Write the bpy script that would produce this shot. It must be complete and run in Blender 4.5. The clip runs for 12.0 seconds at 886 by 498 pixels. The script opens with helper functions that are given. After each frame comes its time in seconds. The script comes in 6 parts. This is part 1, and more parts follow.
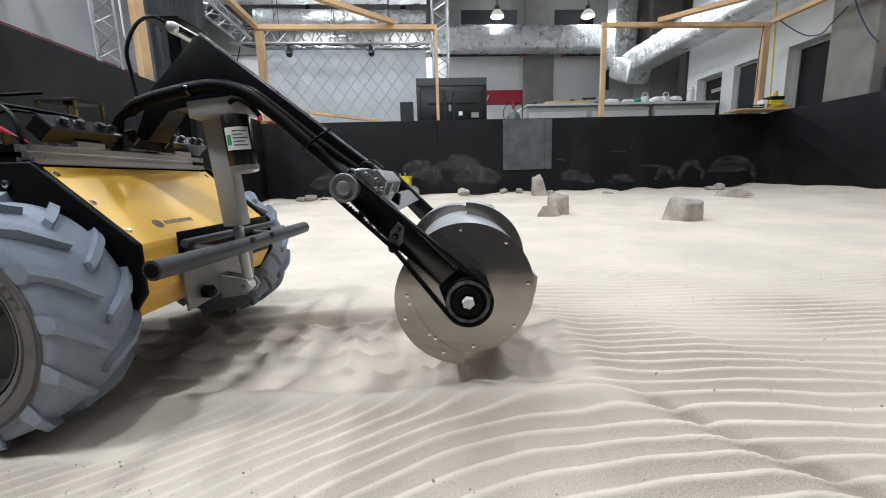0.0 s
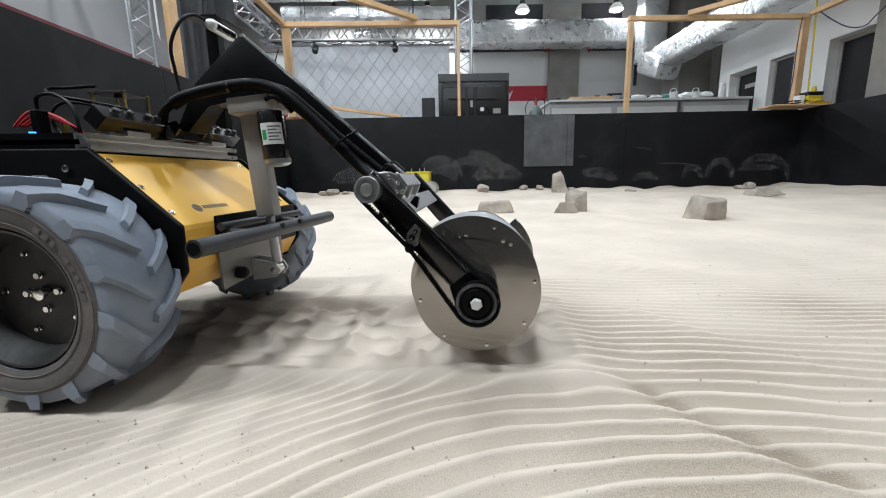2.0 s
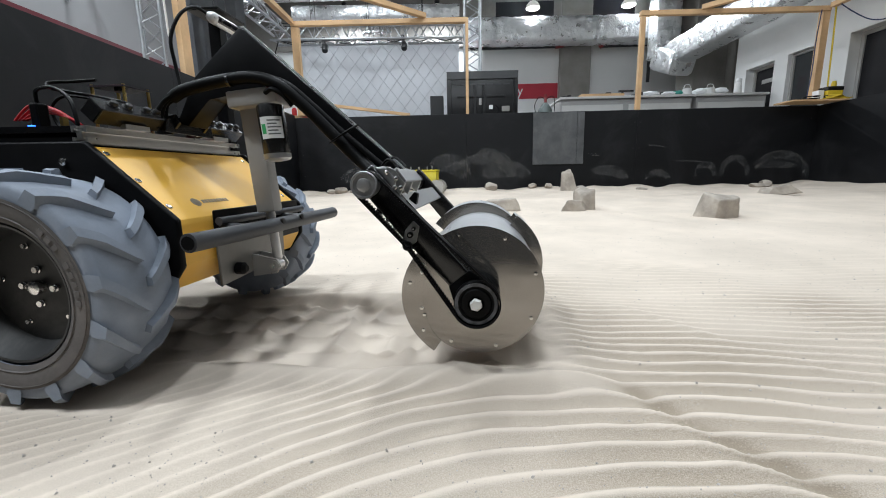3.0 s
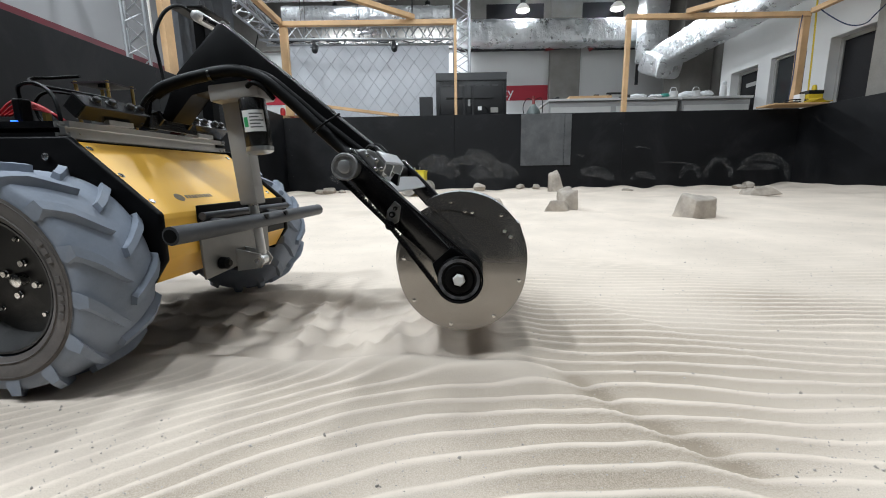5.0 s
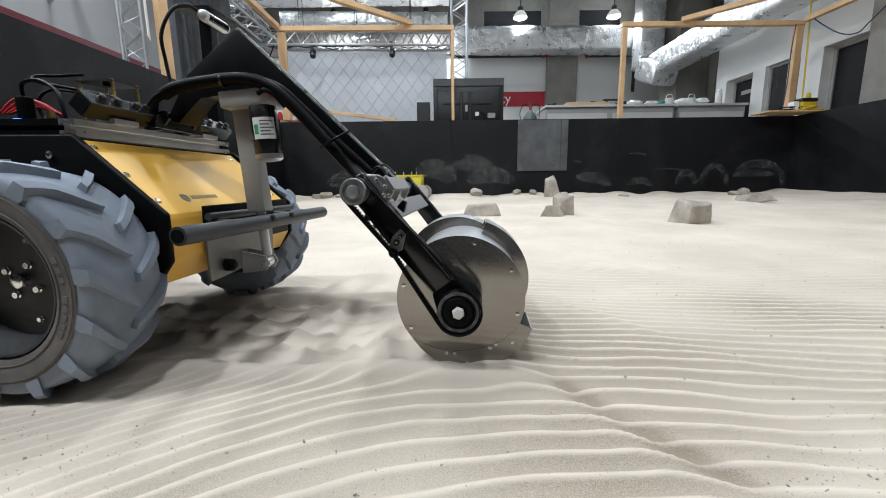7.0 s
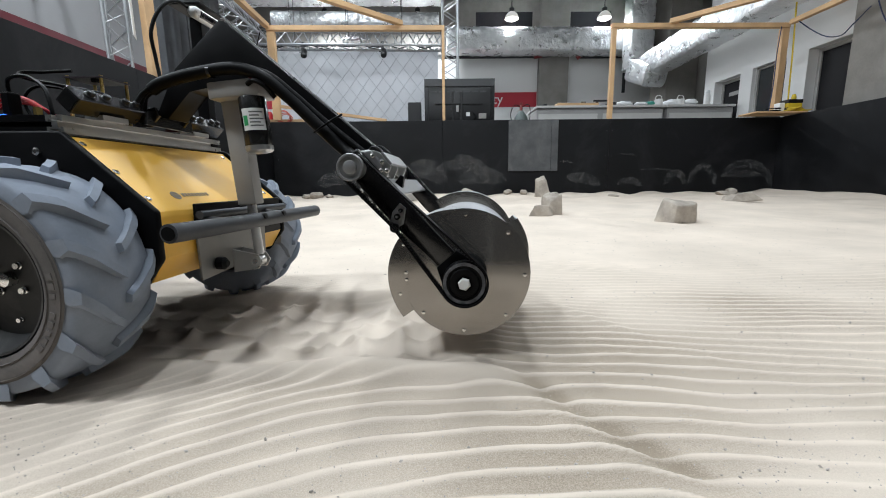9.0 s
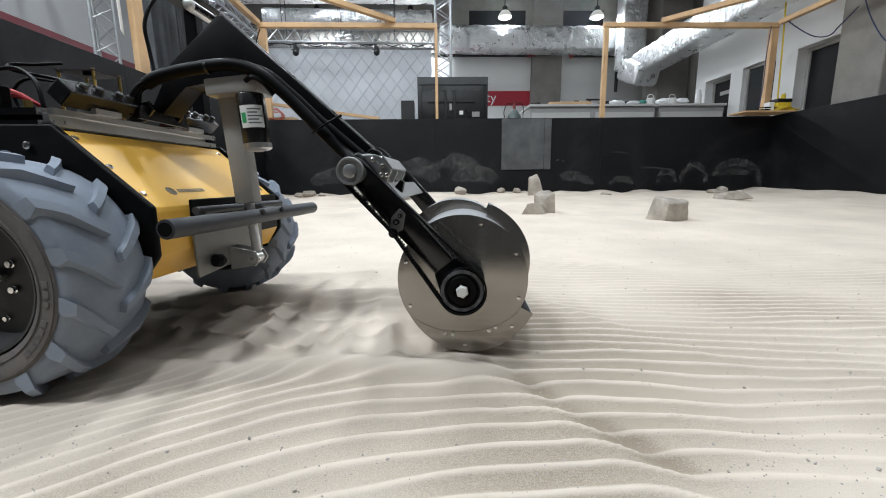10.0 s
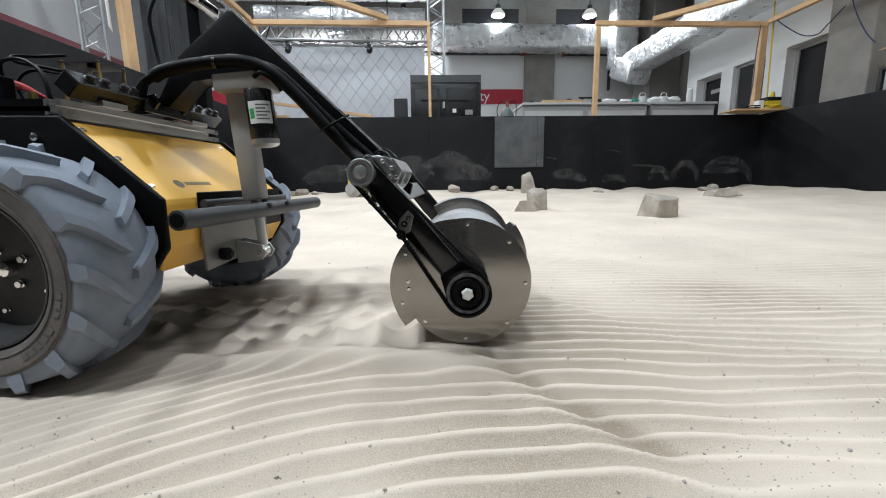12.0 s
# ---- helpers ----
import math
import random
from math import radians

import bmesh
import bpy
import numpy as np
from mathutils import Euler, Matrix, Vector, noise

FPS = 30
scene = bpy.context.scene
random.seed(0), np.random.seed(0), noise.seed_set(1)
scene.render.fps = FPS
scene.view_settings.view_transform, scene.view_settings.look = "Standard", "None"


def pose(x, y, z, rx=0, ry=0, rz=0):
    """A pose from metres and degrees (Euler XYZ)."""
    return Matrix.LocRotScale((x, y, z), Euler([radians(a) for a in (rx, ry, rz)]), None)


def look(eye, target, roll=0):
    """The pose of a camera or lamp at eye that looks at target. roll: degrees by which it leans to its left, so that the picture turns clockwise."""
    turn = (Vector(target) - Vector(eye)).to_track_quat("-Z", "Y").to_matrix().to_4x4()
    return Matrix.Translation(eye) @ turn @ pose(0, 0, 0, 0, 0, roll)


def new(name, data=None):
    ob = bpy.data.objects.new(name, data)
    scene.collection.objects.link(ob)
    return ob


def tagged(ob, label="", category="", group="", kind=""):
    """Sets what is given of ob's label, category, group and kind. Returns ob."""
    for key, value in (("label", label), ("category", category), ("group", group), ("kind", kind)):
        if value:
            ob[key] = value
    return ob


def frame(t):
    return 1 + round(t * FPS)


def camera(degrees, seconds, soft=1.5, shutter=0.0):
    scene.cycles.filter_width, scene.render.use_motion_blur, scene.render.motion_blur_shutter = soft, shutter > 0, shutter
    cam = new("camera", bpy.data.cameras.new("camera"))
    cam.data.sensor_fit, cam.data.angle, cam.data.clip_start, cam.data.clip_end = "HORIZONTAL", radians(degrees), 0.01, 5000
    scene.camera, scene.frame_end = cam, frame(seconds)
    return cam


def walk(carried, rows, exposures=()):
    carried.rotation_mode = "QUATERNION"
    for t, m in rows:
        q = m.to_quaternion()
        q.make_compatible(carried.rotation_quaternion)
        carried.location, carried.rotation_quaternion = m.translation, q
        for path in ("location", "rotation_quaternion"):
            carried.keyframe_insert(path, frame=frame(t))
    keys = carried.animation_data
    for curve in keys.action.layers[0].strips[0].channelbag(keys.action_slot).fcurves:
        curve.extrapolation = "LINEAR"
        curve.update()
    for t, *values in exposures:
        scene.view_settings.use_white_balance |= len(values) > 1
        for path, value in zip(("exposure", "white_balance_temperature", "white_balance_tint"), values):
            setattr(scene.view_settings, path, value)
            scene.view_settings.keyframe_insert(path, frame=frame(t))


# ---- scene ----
cam = camera(96.7, 12.0, soft=1.0)
PATH = [
    (0, (-0.164, 0.037, 0.339), (-0.048, 2.004, -0.007), -1.7),
    (0.5, (-0.166, 0.011, 0.337), (-0.064, 1.98, 0.001), -1.3),
    (1, (-0.169, 0.003, 0.342), (-0.077, 1.972, 0.0), -1.0),
    (1.5, (-0.14, -0.007, 0.33), (-0.096, 1.959, -0.031), -1.0),
    (2, (-0.119, 0.004, 0.327), (-0.113, 1.971, -0.033), -1.1),
    (2.5, (-0.082, 0.014, 0.323), (-0.113, 1.981, -0.04), -1.2),
    (3, (-0.078, 0.024, 0.317), (-0.126, 1.99, -0.047), -1.2),
    (4.8, (-0.017, 0.004, 0.309), (-0.036, 1.971, -0.056), -0.9),
    (5, (-0.007, 0.003, 0.308), (-0.022, 1.971, -0.051), -1.0),
    (5.5, (0.001, 0.009, 0.305), (-0.008, 1.978, -0.045), -0.9),
    (6, (0.006, 0.013, 0.304), (0.0, 1.983, -0.039), -0.8),
    (6.5, (0.011, 0.018, 0.305), (0.006, 1.99, -0.032), -0.7),
    (7, (0.009, 0.013, 0.301), (0.006, 1.985, -0.032), -0.7),
    (9, (0.047, 0.011, 0.296), (0.075, 1.983, -0.035), -0.7),
    (9.5, (0.05, 0.012, 0.293), (0.095, 1.984, -0.041), -0.6),
    (10, (0.055, 0.017, 0.29), (0.113, 1.988, -0.047), -0.7),
    (10.5, (0.062, 0.021, 0.286), (0.129, 1.991, -0.052), -0.6),
    (11, (0.065, 0.018, 0.285), (0.136, 1.988, -0.056), -0.6),
    (11.5, (0.065, 0.015, 0.284), (0.143, 1.984, -0.058), -0.7),
    (12, (0.069, 0.011, 0.279), (0.154, 1.979, -0.064), -0.8),
]
walk(cam, [(t, look(eye, target, roll)) for t, eye, target, roll in PATH], exposures=[(0, 0.0), (12, 0.0)])

# ---- world and lamps ----
world = bpy.data.worlds.new("hall_air")
scene.world = world
world.use_nodes = True
world.node_tree.nodes["Background"].inputs[0].default_value = (0.9, 0.95, 1.0, 1)
world.node_tree.nodes["Background"].inputs[1].default_value = 0.05


def hall_light(x, y, z, power, size=0.9):
    data = bpy.data.lights.new("hall_light", "AREA")
    data.shape, data.size, data.energy, data.color = "DISK", size, power, (0.90, 0.985, 1.06)
    ob = new("hall_light", data)
    ob.matrix_world = pose(x, y, z)
    return ob


# high-bay lamps hang in rows under the roof
COLUMNS = (-4.84, -2.58, -0.35, 1.93, 4.19)
for ly, powers in ((-0.8, (145, 132, 95, 38, 8)), (2.9, (80, 90, 82, 44, 12)), (6.6, (62, 68, 56, 38, 16))):
    for lx, k in zip(COLUMNS, powers):
        hall_light(lx, ly, 5.2, k, 0.32)
for lx in COLUMNS[1:]:
    hall_light(lx, 10.34, 4.13, 74, 0.28)


# ---- materials ----
def node(nt, kind, x=0, **values):
    n = nt.nodes.new(kind)
    for k, v in values.items():
        n.inputs[k].default_value = v
    return n


def material(name, color, rough=0.6, metal=0.0, vary=0.15, scale=8.0, grain=120.0, bump=0.1, dust=None, dust_amount=0.0, depth=0.002, coat=0.0, random_piece=0.0, stretch=None, rough_vary=0.12, spec=0.5):
    """Principled surface with colour change at two scales, fine relief, and optional patches of dust."""
    m = bpy.data.materials.new(name)
    m.use_nodes = True
    nt = m.node_tree
    b = nt.nodes["Principled BSDF"]
    ln = nt.links
    co = nt.nodes.new("ShaderNodeTexCoord")
    src = co.outputs["Object"]
    if stretch:
        mp = nt.nodes.new("ShaderNodeMapping")
        mp.inputs["Scale"].default_value = stretch
        ln.new(src, mp.inputs[0])
        src = mp.outputs[0]
    big = node(nt, "ShaderNodeTexNoise", Scale=scale, Detail=5.0, Roughness=0.6)
    fine = node(nt, "ShaderNodeTexNoise", Scale=grain, Detail=3.0, Roughness=0.6)
    ln.new(src, big.inputs["Vector"])
    ln.new(src, fine.inputs["Vector"])
    mix = nt.nodes.new("ShaderNodeMix")
    mix.data_type = "RGBA"
    dark = [c * (1 - vary) for c in color] + [1]
    lite = [min(1, c * (1 + vary)) for c in color] + [1]
    mix.inputs[6].default_value, mix.inputs[7].default_value = dark, lite
    add = nt.nodes.new("ShaderNodeMath")
    add.operation = "MULTIPLY_ADD"
    add.inputs[1].default_value, add.inputs[2].default_value = 0.35, -0.17
    ln.new(fine.outputs[0], add.inputs[0])
    summ = nt.nodes.new("ShaderNodeMath")
    summ.operation = "ADD"
    ramp = nt.nodes.new("ShaderNodeMapRange")
    ramp.inputs[1].default_value, ramp.inputs[2].default_value = 0.3, 0.7
    ln.new(big.outputs[0], ramp.inputs[0])
    ln.new(ramp.outputs[0], summ.inputs[0])
    ln.new(add.outputs[0], summ.inputs[1])
    ln.new(summ.outputs[0], mix.inputs[0])
    out = mix.outputs[2]
    if random_piece:
        inf = nt.nodes.new("ShaderNodeObjectInfo")
        hsv = nt.nodes.new("ShaderNodeHueSaturation")
        mr = nt.nodes.new("ShaderNodeMapRange")
        mr.inputs[3].default_value, mr.inputs[4].default_value = 1 - random_piece, 1 + random_piece
        ln.new(inf.outputs["Random"], mr.inputs[0])
        ln.new(mr.outputs[0], hsv.inputs["Value"])
        ln.new(out, hsv.inputs["Color"])
        out = hsv.outputs[0]
    if dust:
        patch = node(nt, "ShaderNodeTexNoise", Scale=scale * 0.45, Detail=7.0, Roughness=0.7, Distortion=0.6)
        ln.new(src, patch.inputs["Vector"])
        pr = nt.nodes.new("ShaderNodeMapRange")
        pr.inputs[1].default_value, pr.inputs[2].default_value = 0.5, 0.78
        pr.inputs[4].default_value = dust_amount
        ln.new(patch.outputs[0], pr.inputs[0])
        dm = nt.nodes.new("ShaderNodeMix")
        dm.data_type = "RGBA"
        dm.inputs[7].default_value = (*dust, 1)
        ln.new(pr.outputs[0], dm.inputs[0])
        ln.new(out, dm.inputs[6])
        out = dm.outputs[2]
    ln.new(out, b.inputs["Base Color"])
    rr = nt.nodes.new("ShaderNodeMapRange")
    rr.inputs[3].default_value, rr.inputs[4].default_value = max(0.02, rough - rough_vary), min(1, rough + rough_vary)
    ln.new(big.outputs[0], rr.inputs[0])
    ln.new(rr.outputs[0], b.inputs["Roughness"])
    b.inputs["Metallic"].default_value = metal
    b.inputs["Coat Weight"].default_value = coat
    b.inputs["Specular IOR Level"].default_value = spec
    if bump:
        bp = nt.nodes.new("ShaderNodeBump")
        bp.inputs["Strength"].default_value, bp.inputs["Distance"].default_value = bump, depth
        ln.new(fine.outputs[0], bp.inputs["Height"])
        ln.new(bp.outputs[0], b.inputs["Normal"])
    return m


def glowing(name, color, strength):
    m = bpy.data.materials.new(name)
    m.use_nodes = True
    b = m.node_tree.nodes["Principled BSDF"]
    b.inputs["Base Color"].default_value = (*color, 1)
    b.inputs["Emission Color"].default_value = (*color, 1)
    b.inputs["Emission Strength"].default_value = strength
    return m


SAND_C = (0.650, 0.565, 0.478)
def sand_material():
    """Fine pale sand; the mesh says where coarser grain and painted ripple shade darken it."""
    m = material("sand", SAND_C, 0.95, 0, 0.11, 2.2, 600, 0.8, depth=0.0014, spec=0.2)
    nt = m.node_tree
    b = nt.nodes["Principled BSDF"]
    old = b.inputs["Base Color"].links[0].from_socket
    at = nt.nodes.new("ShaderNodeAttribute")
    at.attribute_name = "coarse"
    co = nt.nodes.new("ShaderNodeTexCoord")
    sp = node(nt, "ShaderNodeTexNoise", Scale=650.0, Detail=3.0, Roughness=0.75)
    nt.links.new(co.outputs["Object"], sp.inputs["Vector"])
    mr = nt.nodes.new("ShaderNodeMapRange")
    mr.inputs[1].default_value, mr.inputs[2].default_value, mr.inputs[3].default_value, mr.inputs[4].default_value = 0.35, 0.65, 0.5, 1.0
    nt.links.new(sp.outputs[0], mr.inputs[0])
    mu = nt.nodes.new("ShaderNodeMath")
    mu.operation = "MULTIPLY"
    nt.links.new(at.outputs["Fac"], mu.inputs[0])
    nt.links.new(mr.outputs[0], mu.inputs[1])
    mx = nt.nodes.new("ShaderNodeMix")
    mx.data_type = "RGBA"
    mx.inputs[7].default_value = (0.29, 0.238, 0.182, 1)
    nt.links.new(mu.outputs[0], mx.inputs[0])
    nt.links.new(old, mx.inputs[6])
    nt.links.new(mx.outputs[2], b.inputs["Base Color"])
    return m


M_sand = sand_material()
M_pebble = material("pebble_stone", (0.33, 0.305, 0.28), 0.9, 0, 0.35, 20, 200, 0.3, random_piece=0.3)
M_rock = material("pale_grey_rock", (0.38, 0.335, 0.285), 0.92, 0, 0.28, 9, 90, 0.6, dust=SAND_C, dust_amount=0.7, depth=0.006)
M_blackwall = material("black_painted_plywood", (0.0046, 0.0050, 0.0062), 0.5, 0, 0.3, 2.2, 60, 0.08, dust=(0.06, 0.06, 0.064), dust_amount=0.3, spec=0.25)
M_hatch = material("dusty_grey_sheet", (0.085, 0.088, 0.092), 0.5, 0.2, 0.35, 4, 60, 0.1, dust=(0.2, 0.2, 0.2), dust_amount=0.6)
M_concrete = material("bare_concrete", (0.25, 0.235, 0.215), 0.85, 0, 0.18, 2.5, 40, 0.3, dust=(0.22, 0.21, 0.2), dust_amount=0.5, depth=0.004)
M_hallfloor = material("hall_concrete_floor", (0.3, 0.3, 0.3), 0.6, 0, 0.15, 1.5, 30, 0.1)
M_white = material("white_wall_paint", (0.74, 0.735, 0.72), 0.75, 0, 0.03, 1.2, 60, 0.08)
M_red = material("red_wall_paint", (0.42, 0.022, 0.04), 0.6, 0, 0.08, 2, 60, 0.05)
M_darkred = material("dark_red_trim_paint", (0.09, 0.005, 0.012), 0.5, 0, 0.15, 4, 60, 0.05)
M_lettering = material("white_lettering", (0.8, 0.8, 0.8), 0.6, 0, 0.02, 4, 60, 0.0)
M_greywall = material("grey_wall_paint", (0.25, 0.247, 0.25), 0.75, 0, 0.06, 1.0, 60, 0.08)
M_ceiling = material("grey_roof_deck", (0.11, 0.11, 0.11), 0.85, 0, 0.3, 1.0, 20, 0.2)
M_pine = material("pine_timber", (0.56, 0.36, 0.19), 0.6, 0, 0.2, 3, 60, 0.15, stretch=(1, 1, 1))
M_foil = material("crinkled_foil", (0.86, 0.87, 0.88), 0.3, 0.68, 0.06, 5, 7, 0.75, depth=0.07)
M_galv = material("grey_truss_metal", (0.36, 0.37, 0.38), 0.38, 0.85, 0.1, 8, 80, 0.05)
M_darkmetal = material("dark_steel_pipe", (0.03, 0.03, 0.032), 0.5, 0.4, 0.2, 8, 80, 0.05)
M_redpipe = material("red_pipe_joint", (0.22, 0.03, 0.03), 0.5, 0.1, 0.2, 8, 80, 0.05)
M_curtain = material("white_quilted_cloth", (0.56, 0.57, 0.585), 0.85, 0, 0.06, 1.3, 60, 0.2, depth=0.004)
M_seam = material("grey_quilt_seam", (0.44, 0.445, 0.46), 0.85, 0, 0.1, 4, 60, 0.1)
M_tv = material("black_television_plastic", (0.008, 0.008, 0.009), 0.4, 0, 0.2, 8, 120, 0.1)
M_tvlip = material("grey_television_edge", (0.05, 0.052, 0.054), 0.35, 0, 0.15, 8, 120, 0.05)
M_bench = material("pale_grey_laminate", (0.55, 0.54, 0.52), 0.5, 0, 0.05, 3, 60, 0.05)
M_benchpanel = material("grey_bench_panel", (0.36, 0.35, 0.34), 0.55, 0, 0.06, 3, 60, 0.05)
M_door = material("dark_door_paint", (0.012, 0.0115, 0.013), 0.5, 0, 0.15, 3, 60, 0.05, spec=0.2)
M_frame = material("grey_frame_metal", (0.42, 0.41, 0.39), 0.5, 0.2, 0.1, 3, 60, 0.05)
M_glass = material("dark_window_glass", (0.03, 0.034, 0.036), 0.06, 0, 0.1, 3, 60, 0.0, rough_vary=0.02)
M_cardboard = material("brown_cardboard", (0.42, 0.28, 0.16), 0.8, 0, 0.1, 5, 80, 0.15)
M_paper = material("white_paper", (0.78, 0.78, 0.77), 0.8, 0, 0.03, 4, 60, 0.05)
M_yellowstrap = material("yellow_webbing", (0.68, 0.5, 0.03), 0.6, 0, 0.12, 6, 90, 0.15)
M_blue = material("dark_blue_cable", (0.015, 0.025, 0.08), 0.5, 0, 0.2, 8, 80, 0.05)

M_husky = material("yellow_powder_coat", (0.84, 0.46, 0.05), 0.5, 0.0, 0.05, 5, 500, 0.05, coat=0.0, dust=SAND_C, dust_amount=0.4, depth=0.0004, spec=0.9)
M_black = material("black_satin_metal", (0.0035, 0.0035, 0.004), 0.4, 0.0, 0.3, 12, 300, 0.05, dust=(0.10, 0.095, 0.09), dust_amount=0.02, depth=0.0005, spec=0.1)
M_blackgloss = material("black_glossy_tube", (0.012, 0.012, 0.012), 0.2, 0.0, 0.3, 12, 300, 0.03, depth=0.0004)
M_rubber = material("black_cable_rubber", (0.0028, 0.0028, 0.003), 0.45, 0.0, 0.3, 20, 300, 0.1, depth=0.0005, spec=0.1)
M_tyre = material("dusty_blue_grey_rubber", (0.215, 0.245, 0.295), 0.75, 0.0, 0.2, 9, 250, 0.25, dust=(0.30, 0.30, 0.31), dust_amount=0.7, depth=0.0008)
M_tyreside = material("dusty_brown_grey_rubber", (0.105, 0.095, 0.09), 0.8, 0.0, 0.3, 14, 250, 0.3, dust=(0.24, 0.205, 0.18), dust_amount=0.6, depth=0.0008)
M_alu = material("brushed_aluminium", (0.62, 0.615, 0.60), 0.3, 0.9, 0.08, 12, 400, 0.08, depth=0.0004)
M_pulley = material("machined_grey_pulley", (0.34, 0.34, 0.34), 0.38, 0.75, 0.12, 25, 300, 0.08, depth=0.0005)
M_greycast = material("grey_painted_actuator", (0.31, 0.30, 0.285), 0.5, 0.1, 0.08, 10, 300, 0.05, depth=0.0004)
M_drum = material("worn_stainless_sheet", (0.33, 0.307, 0.28), 0.11, 0.8, 0.12, 9, 300, 0.03, dust=(0.27, 0.255, 0.24), dust_amount=0.3, depth=0.0003, rough_vary=0.06)
M_drumshell = material("dusty_stainless_shell", (0.56, 0.565, 0.575), 0.34, 0.6, 0.1, 9, 300, 0.05, dust=(0.46, 0.45, 0.43), dust_amount=0.7, depth=0.0004)
M_nut = material("pale_worn_nut", (0.66, 0.66, 0.64), 0.5, 0.3, 0.06, 30, 300, 0.03)
M_bolt = material("bright_steel_bolt", (0.72, 0.71, 0.68), 0.25, 1.0, 0.08, 30, 300, 0.03)
M_blackbolt = material("black_oxide_bolt", (0.03, 0.03, 0.03), 0.35, 0.6, 0.2, 30, 300, 0.03)
M_brass = material("brass_standoff", (0.55, 0.38, 0.12), 0.3, 1.0, 0.1, 30, 300, 0.03)
M_bumper = material("dark_grey_bumper_tube", (0.030, 0.032, 0.037), 0.5, 0.0, 0.15, 14, 300, 0.1, dust=(0.2, 0.19, 0.18), dust_amount=0.12, depth=0.0005)
M_plate = material("grey_anodised_plate", (0.17, 0.165, 0.155), 0.45, 0.4, 0.12, 10, 300, 0.05, dust=(0.3, 0.28, 0.25), dust_amount=0.35, depth=0.0004)
M_label = material("white_sticker", (0.72, 0.72, 0.70), 0.5, 0, 0.03, 20, 200, 0.0)
M_ink = material("dark_grey_print", (0.12, 0.12, 0.12), 0.6, 0, 0.1, 20, 200, 0.0)
M_logo = material("brown_grey_print", (0.20, 0.15, 0.08), 0.5, 0, 0.1, 20, 200, 0.0)
M_green = material("green_print", (0.03, 0.30, 0.10), 0.5, 0, 0.1, 20, 200, 0.0)
M_redwire = material("red_wire", (0.45, 0.015, 0.02), 0.45, 0, 0.1, 20, 200, 0.0)
M_pcb = material("dark_circuit_board", (0.03, 0.02, 0.025), 0.4, 0, 0.3, 40, 200, 0.05)
M_camwhite = material("silver_camera_shell", (0.66, 0.66, 0.66), 0.3, 0.3, 0.04, 20, 200, 0.0)
M_lens = material("dark_lens_glass", (0.01, 0.01, 0.012), 0.06, 0, 0.1, 20, 200, 0.0, rough_vary=0.02)
M_yellowrover = material("yellow_printed_plastic", (0.62, 0.52, 0.02), 0.45, 0, 0.1, 8, 200, 0.05, dust=SAND_C, dust_amount=0.4)
M_greyprint = material("grey_printed_plastic", (0.36, 0.345, 0.32), 0.7, 0, 0.12, 10, 200, 0.1)
M_lampglow = glowing("lit_lamp_diffuser", (1.0, 0.97, 0.9), 9.0)
M_lampshade = glowing("lit_lamp_shade", (0.6, 0.6, 0.57), 0.5)
M_tubeglow = glowing("lit_tube", (0.9, 0.95, 1.0), 5.0)
M_blueled = glowing("blue_led", (0.02, 0.12, 1.0), 6.0)
M_cyanled = glowing("cyan_led", (0.05, 0.9, 0.6), 3.0)


# ---- mesh helpers ----
def part(name, bm, mat, parent=None, label="", smooth=None, m=None):
    """One mesh object from a bmesh, under parent."""
    me = bpy.data.meshes.new(name)
    bmesh.ops.recalc_face_normals(bm, faces=bm.faces)
    bm.to_mesh(me)
    bm.free()
    me.materials.append(mat)
    if smooth is not None:
        me.polygons.foreach_set("use_smooth", [True] * len(me.polygons))
        me.set_sharp_from_angle(angle=radians(smooth))
    ob = new(name, me)
    if parent is not None:
        ob.parent = parent
    if m is not None:
        ob.matrix_basis = m
    if label:
        ob["label"] = label
    return ob


def empty(name, m, label, category, group="", kind=""):
    ob = new(name)
    ob.empty_display_size = 0.1
    ob.matrix_basis = m
    return tagged(ob, label, category, group, kind)


def box(x0, x1, y0, y1, z0, z1, bevel=0.0, bm=None, segs=2):
    own = bmesh.new()
    vs = [own.verts.new((x, y, z)) for x in (x0, x1) for y in (y0, y1) for z in (z0, z1)]
    for f in ((0, 1, 3, 2), (4, 6, 7, 5), (0, 4, 5, 1), (2, 3, 7, 6), (0, 2, 6, 4), (1, 5, 7, 3)):
        own.faces.new([vs[i] for i in f])
    if bevel:
        bmesh.ops.bevel(own, geom=own.edges[:], offset=bevel, segments=segs, affect="EDGES", profile=0.5)
    return merge(own, bm)


def merge(own, bm):
    """Adds own into bm, if there is one."""
    if bm is None:
        return own
    me = bpy.data.meshes.new("scratch")
    own.to_mesh(me)
    own.free()
    bm.from_mesh(me)
    bpy.data.meshes.remove(me)
    return bm


def prism(points, y0, y1, bevel=0.0, bm=None, axis="y", segs=2):
    """A flat outline (x, z), drawn out along y (or along x or z)."""
    own = bmesh.new()
    place = {"y": lambda a, b, d: (a, d, b), "x": lambda a, b, d: (d, a, b), "z": lambda a, b, d: (a, b, d)}[axis]
    lo = [own.verts.new(place(a, b, y0)) for a, b in points]
    hi = [own.verts.new(place(a, b, y1)) for a, b in points]
    n = len(points)
    own.faces.new(lo)
    own.faces.new(hi[::-1])
    for i in range(n):
        own.faces.new((lo[i], hi[i], hi[(i + 1) % n], lo[(i + 1) % n]))
    if bevel:
        bmesh.ops.bevel(own, geom=own.edges[:], offset=bevel, segments=segs, affect="EDGES", profile=0.5)
    return merge(own, bm)


